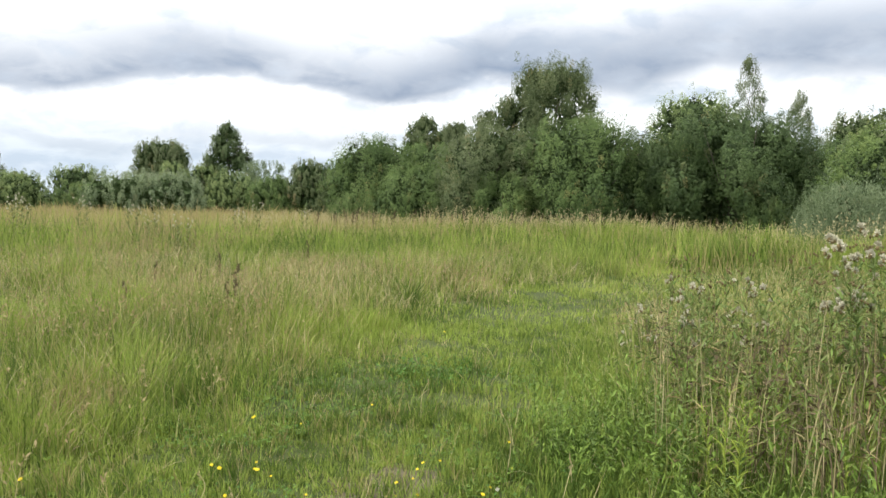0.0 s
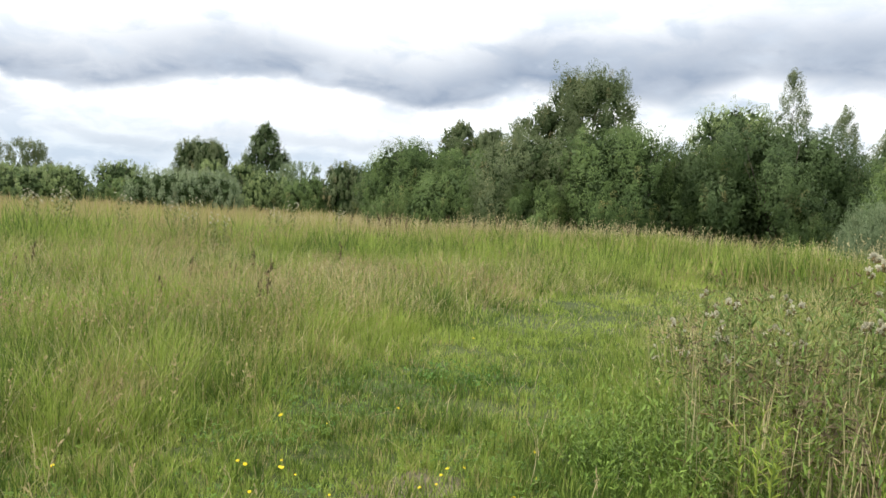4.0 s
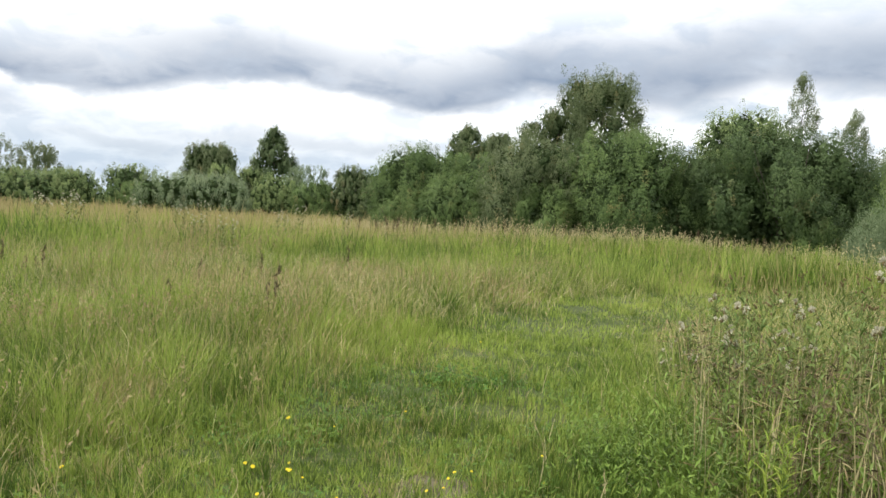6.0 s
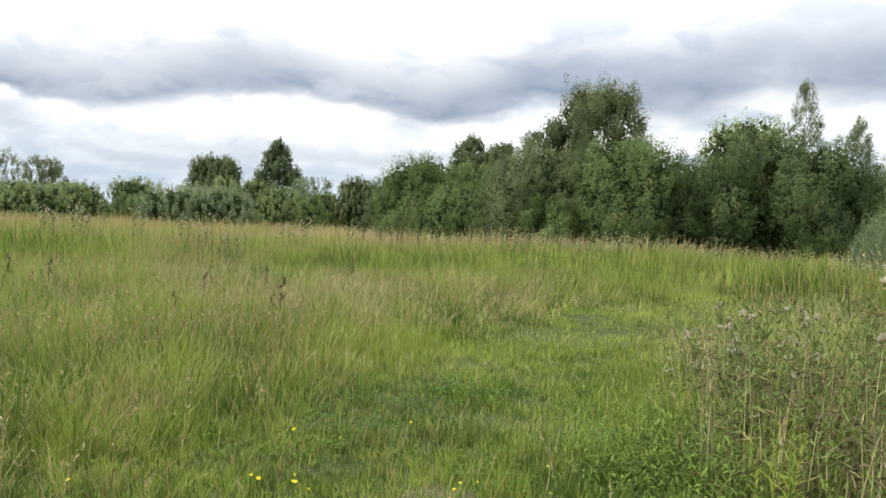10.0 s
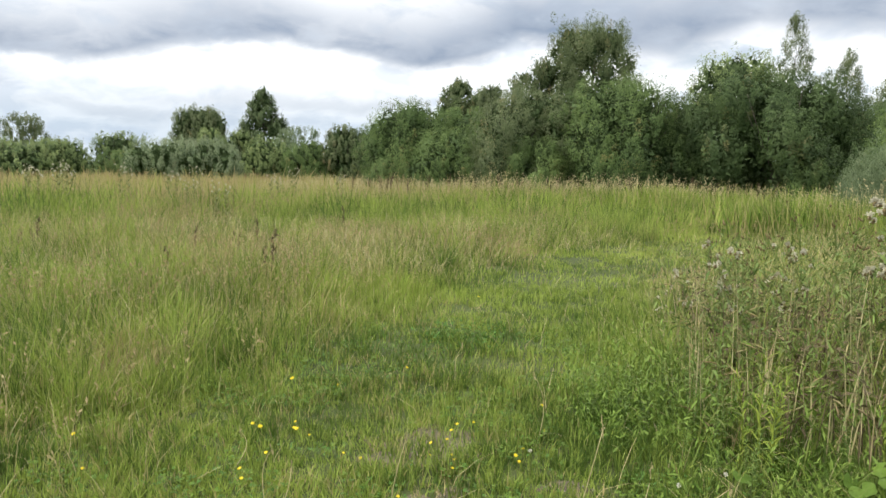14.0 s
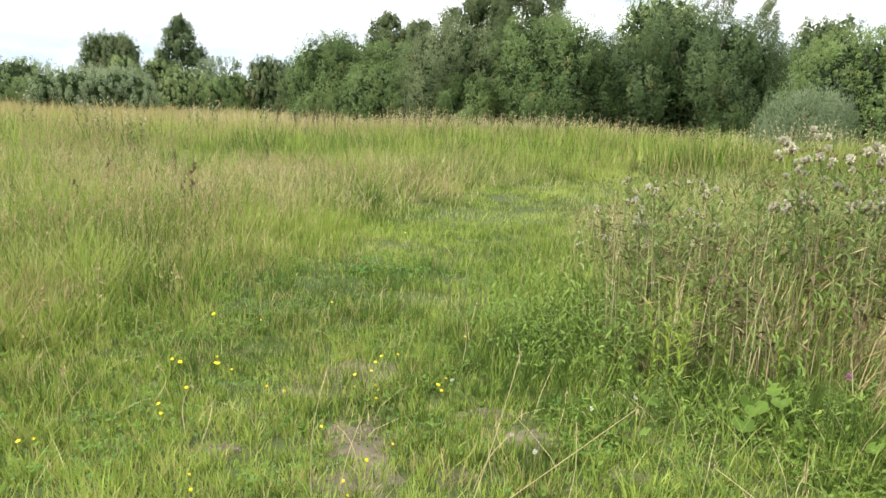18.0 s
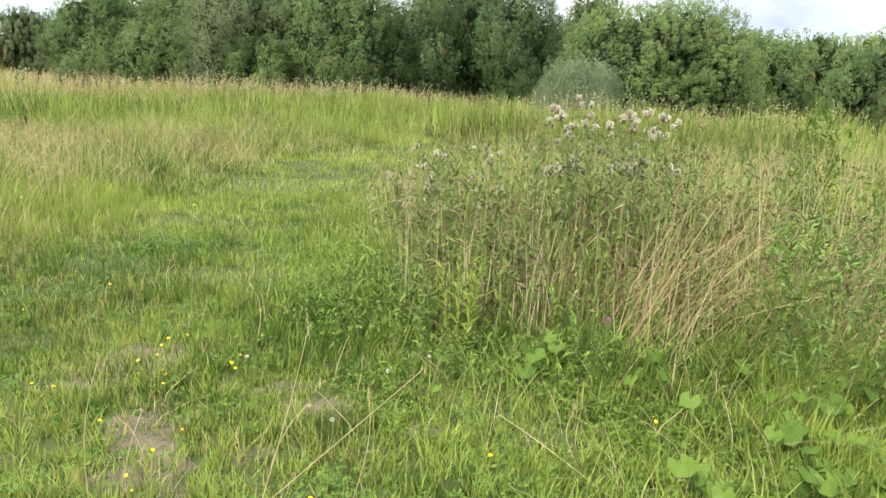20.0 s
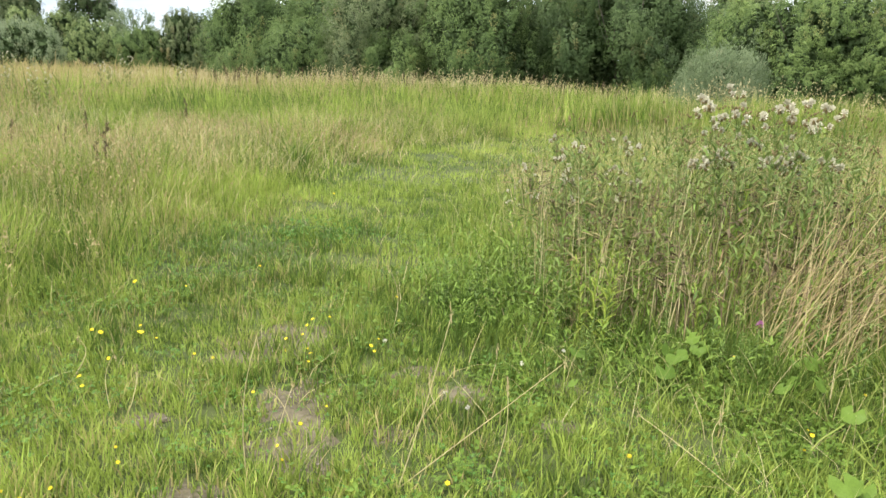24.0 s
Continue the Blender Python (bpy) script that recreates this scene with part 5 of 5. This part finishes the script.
for (bx, by), tip in stems:
    base, top = np.array([bx, by, float(ground_z(bx, by)) - 0.01]), np.array(tip)
    t = np.linspace(0, 1, 7)[:, None]
    line = base + (top - base) * t + np.array([rng.normal(0, 0.02), rng.normal(0, 0.02), 0.03]) * np.sin(np.pi * t)
    ob = thing("dry_grass_stem", Matrix.Translation(base), "single long pale dry grass stem", "grass stem", "long dry stems in the short grass")
    part("stem", raw_mesh("stem", *tube(line - base, 0.0021 * (1.15 - 0.6 * t[:, 0]), 5), STRAW, rng.uniform(0, 0.3), 0.6), ob)
    co, tri = spiky(rng, 16, 0.013)
    part("seed_head", raw_mesh("seed_head", co * (0.5, 0.5, 1.3), tri, STRAW, 0.4, 0.4), ob, m=Matrix.Translation(top - base))


# dry and green stalks that fill the clump, sheaves of fallen dry grass
def stalk_mass(name, seed, n, box, tall, thick, lean, az, mat, label, tint=(0, 1), dry=(0, 0.6), inside=True, kind="stuff", bend=(0, 0.35)):
    rng = np.random.default_rng(seed)
    x, y = rng.uniform(box[0], box[2], n), rng.uniform(box[1], box[3], n)
    keep = rng.random(n) < in_clump(x, y) if inside else np.ones(n, bool)
    x, y = x[keep], y[keep]
    n = len(x)
    back = smoothstep(y - (3.55 - 0.33 * (x - 0.9)), -0.2, 1.3) if inside else np.ones(n) * 0.8
    h = rng.uniform(*tall, n) * (0.55 + 0.45 * back)
    co, tri, blade = strips(x, y, ground_z(x, y) - 0.01, h, thick * rng.uniform(0.6, 1.4, n), np.abs(rng.normal(lean, 0.09 if lean < 0.2 else 0.22, n)), rng.uniform(*bend, n), rng.normal(az, 0.75 if lean > 0.2 else 2.5, n), rng.uniform(0, np.pi, n), (0, 0.35, 0.7, 1))
    pieces = [(co, tri, rng.uniform(*tint, n)[blade])]
    wilt = [rng.uniform(*dry, n)[blade]]
    co, tri, tone = joined(pieces)
    return tagged(new(name, raw_mesh(name, co, tri, mat, tone, np.concatenate(wilt))), label, "grass", kind=kind)


stalk_mass("dry_stalks", 401, 460, (1.15, 2.6, 5.0, 6.2), (0.4, 1.0), 0.0078, 0.03, 0.0, STRAW, "upright dry straw-coloured stalks inside the thistle clump", (0, 0.9), (0.1, 1), bend=(0, 0.16))
stalk_mass("brown_stalks", 402, 1000, (1.5, 2.6, 4.5, 5.6), (0.5, 1.0), 0.0075, 0.08, 0.0, DEAD, "upright dead brown stems inside the thistle clump", (0, 0.8), (0, 0.7))
stalk_mass("pale_stalks", 416, 190, (1.2, 2.7, 3.6, 4.5), (0.5, 1.1), 0.0088, 0.02, 0.0, STRAW, "bleached upright stems standing out of the thistle clump", (0, 0.3), (0.5, 1), bend=(0, 0.12))
stalk_mass("green_stalks", 403, 1300, (0.8, 2.5, 5.0, 6.2), (0.4, 1.08), 0.008, 0.08, 0.0, GRASS, "tall green blades between the thistles", (0.0, 0.9), (0, 0.35))
stalk_mass("fallen_straw", 404, 230, (2.2, 2.7, 3.1, 3.6), (0.6, 1.4), 0.0046, 0.3, -0.5, STRAW, "sheaf of bent dry grass leaning over", (0.25, 1.0), (0, 0.35), False, bend=(-0.2, 1.2))
stalk_mass("fallen_straw", 405, 190, (3.1, 2.0, 4.4, 3.6), (0.8, 1.6), 0.0036, 0.25, -0.4, STRAW, "tall bent dry grass beside green weeds", (0, 0.8), (0, 0.6), False, bend=(0.1, 0.5))
stalk_mass("tall_dry_grass", 414, 90, (3.0, 2.3, 4.6, 3.8), (1.3, 1.8), 0.004, 0.14, -0.5, STRAW, "tall pale flowering grass beside the clump", (0, 0.4), (0, 0.6), False, bend=(0, 0.25))
stalk_mass("matted_straw", 415, 260, (-3.0, 3.95, -2.3, 4.65), (0.3, 0.52), 0.004, 0.4, 0.5, STRAW, "matted tuft of bent dry grass in the meadow", (0.5, 1.0), (0, 0.2), False, bend=(0.4, 1.3))
stalk_mass("green_blades", 406, 2000, (1.0, 1.4, 4.4, 3.3), (0.12, 0.34), 0.006, 0.12, 1.5, GRASS, "rank green grass blades below the clump", (0.0, 0.75), (0, 0.2), False, bend=(0.2, 0.9))
stalk_mass("rank_weeds", 407, 2600, (3.0, 2.2, 6.4, 6.4), (0.4, 0.85), 0.008, 0.12, 0.4, GRASS, "rank tall green growth beside the clump", (0.1, 0.9), (0, 0.4), False, bend=(0.1, 0.6))


def tangle(name, seed, n, box, rise, length, width, mat, label, tint, dry, droop=0.2, within=in_clump, grain=0.16):
    """Loose leaves hanging at all heights among the stalks of the clump."""
    rng = np.random.default_rng(seed)
    x, y = rng.uniform(box[0], box[2], n), rng.uniform(box[1], box[3], n)
    keep = rng.random(n) < within(x, y) * smoothstep(patches(x, y, grain, int(seed) % 4), 0.3, 0.7)
    x, y = x[keep], y[keep]
    n = len(x)
    top = rise[1] * (0.5 + 0.5 * smoothstep(y - (3.55 - 0.33 * (x - 0.9)), -0.2, 1.2)) * (1 + 0.12 * np.clip(x - 1.8, 0, 1.3))
    at = np.stack([x, y, ground_z(x, y) + rise[0] + (top - rise[0]) * rng.random(n)], -1)
    a = rng.uniform(0, 6.3, n)
    along = np.stack([np.cos(a), np.sin(a), rng.normal(0.35 - droop, 0.55, n)], -1)
    along /= np.linalg.norm(along, axis=1, keepdims=True)
    co, tri = lancets(rng, at, along, length * rng.uniform(0.5, 1.4, n), width * rng.uniform(0.6, 1.4, n), np.tile((0.0, 0.0, 1.0), (n, 1)))
    tagged(new(name, raw_mesh(name, co, tri, mat, np.repeat(rng.uniform(*tint, n), 4), np.repeat(rng.uniform(*dry, n), 4))), label, "foliage", kind="stuff")


def herb_bank(x, y):
    """1 on the low bank of fresh herbs at the clump's open side."""
    return 1 - smoothstep(np.hypot((x - 1.0) / 0.62, (y - 4.1) / 0.85), 0.55, 1.1)


def clump_heart(x, y):
    return smoothstep(in_clump(x, y), 0.75, 1.0)


tangle("thistle_foliage", 408, 19000, (0.75, 2.5, 4.8, 6.2), (0.05, 0.92), 0.075, 0.011, THISTLE, "prickly green leaves crowding the thistle clump", (0, 1), (0, 0.25), -0.9)
tangle("fresh_foliage", 409, 10000, (0.7, 2.6, 4.4, 4.6), (0.03, 0.5), 0.07, 0.015, FRESH, "fresh green leaves low in the clump", (0, 1), (0, 0.1), -0.7)
tangle("bank_foliage", 418, 13000, (0.2, 3.0, 1.7, 5.1), (0.02, 0.5), 0.05, 0.009, FRESH, "fresh green herb leaves on the bank beside the thistles", (0, 1), (0, 0.1), -0.8, herb_bank, 0.1)
tangle("foot_foliage", 419, 6500, (0.9, 2.2, 3.6, 3.7), (0.02, 0.3), 0.055, 0.012, FRESH, "fresh green herb leaves at the foot of the thistles", (0, 1), (0, 0.1), -0.8, lambda x, y: 1 - smoothstep(np.abs(y - (3.3 - 0.33 * (x - 0.9))), 0.15, 0.5), 0.14)
tangle("clover_patch", 421, 3600, (-0.85, 5.1, 0.75, 6.3), (0.02, 0.16), 0.04, 0.016, CLOVER, "lush dark green clover patch in the track", (0, 1), (0, 0.1), -0.3, lambda x, y: 1 - smoothstep(np.hypot((x + 0.05) / 0.7, (y - 5.7) / 0.5), 0.2, 1.1), 0.12)
# dead leaves, kept to the darkest tints to stand for shade between stems
tangle("dead_shade_foliage", 417, 8000, (1.5, 2.9, 4.8, 6.0), (0.02, 0.6), 0.09, 0.022, DEAD, "dead brown leaves under the thistles, coloured dark for the shaded gaps", (0, 0.4), (0, 0.2), 0.3, clump_heart)
tangle("withered_foliage", 410, 2600, (1.2, 2.5, 4.8, 5.6), (0.04, 0.7), 0.12, 0.007, STRAW, "withered curled straw-brown leaves in the clump", (0, 1), (0, 0.5), 0.2)


# small clover and herb leaves in the short turf
def turf_leaves(name, seed, n, box, mat, size, label, tall, spread=False):
    rng = np.random.default_rng(seed)
    x, y = rng.uniform(box[0], box[2], n), rng.uniform(box[1], box[3], n)
    want = (1 - 0.8 * bareness(x, y)) * smoothstep(patches(x, y, 0.22, 2), 0.3, 0.8) * (1 - smoothstep(track_off(x, y), 1.0, 2.4))
    if spread:
        want = (1 - 0.8 * bareness(x, y)) * smoothstep(patches(x, y, 0.3, 2), 0.4, 0.8)
    keep = rng.random(n) < want
    x, y = x[keep], y[keep]
    n = len(x)
    c = np.repeat(np.stack([x, y, ground_z(x, y) + rng.uniform(0.2, 1, n) * tall], -1), 3, 0)
    a = np.repeat(rng.uniform(0, 6.3, n), 3) + np.tile(np.arange(3) * 2.09, n)
    d = np.stack([np.cos(a), np.sin(a), rng.normal(0.15, 0.3, 3 * n)], -1)
    side = np.stack([-np.sin(a), np.cos(a), rng.normal(0, 0.2, 3 * n)], -1)
    s = (size * rng.uniform(0.6, 1.4, 3 * n))[:, None]
    co = np.stack([c, c + d * s * 0.6 + side * s * 0.42, c + d * s, c + d * s * 0.6 - side * s * 0.42], 1).reshape(-1, 3)
    q = np.arange(3 * n)[:, None] * 4
    tri = np.concatenate([q + (0, 1, 2), q + (0, 2, 3)])
    tagged(new(name, raw_mesh(name, co, tri, mat, np.repeat(rng.random(3 * n), 4), 0.0)), label, "herbs", kind="stuff")


turf_leaves("clover_leaves", 411, 13000, (-2.6, 1.6, 2.2, 6.2), CLOVER, 0.012, "small green clover leaves in the short grass", 0.08)
turf_leaves("herb_leaves", 412, 7000, (-2.6, 1.6, 2.4, 6.5), BROAD, 0.018, "small herb leaves in the short grass", 0.10)


turf_leaves("cinquefoil_leaves", 413, 6000, (0.3, 1.5, 3.2, 3.3), BROAD, 0.017, "green creeping leaves below the clump", 0.09, True)


# pebbles and crumbs on the bare soil
def pebbles():
    rng = np.random.default_rng(420)
    pieces = []
    for cx, cy, a, b in SOIL_SPOTS:
        for i in range(46):
            t, r = rng.uniform(0, 6.3), math.sqrt(rng.random())
            x, y, s = cx + a * r * math.cos(t), cy + b * r * math.sin(t), 0.002 + 0.007 * rng.random() ** 3
            o = np.array([(1, 0, 0), (0, 1, 0), (-1, 0, 0), (0, -1, 0), (0, 0, 0.8), (0, 0, -0.6)]) * s * rng.uniform(0.7, 1.3, (6, 3)) * (1, 1, 0.6) + (x, y, float(ground_z(x, y)) + 0.008)
            pieces.append((o, [(0, 1, 4), (1, 2, 4), (2, 3, 4), (3, 0, 4), (1, 0, 5), (2, 1, 5), (3, 2, 5), (0, 3, 5)]))
    co, tri, _ = joined(pieces)
    tagged(new("pebbles", raw_mesh("pebbles", co, tri, STONE)), "small pebbles and soil crumbs on bare ground", "pebbles", kind="stuff")


pebbles()


# pale arching strands over the tall grass
def strands():
    rng = np.random.default_rng(430)
    x, y = scatter(rng, 2.3, 15.0, 80)
    keep = rng.random(len(x)) < 0.1 + 0.9 * smoothstep(track_off(x, y), 0.7, 1.8)
    x, y = x[keep], y[keep]
    n = len(x)
    h = (sward(x, y) * 1.1 + 0.1) * rng.uniform(0.7, 1.4, n)
    co, tri, blade = strips(x, y, ground_z(x, y) - 0.01, h, 0.0021 + 0.00055 * y, np.abs(rng.normal(0.1, 0.2, n)), rng.uniform(0.1, 1.3, n), rng.uniform(0, 6.3, n), rng.uniform(0, np.pi, n), (0, 0.35, 0.7, 1))
    tagged(new("pale_strands", raw_mesh("pale_strands", co, tri, STRAW, rng.uniform(0, 0.4, n)[blade], rng.uniform(0.2, 1, n)[blade])), "pale arching dry blades over the grass", "grass", kind="stuff")


strands()
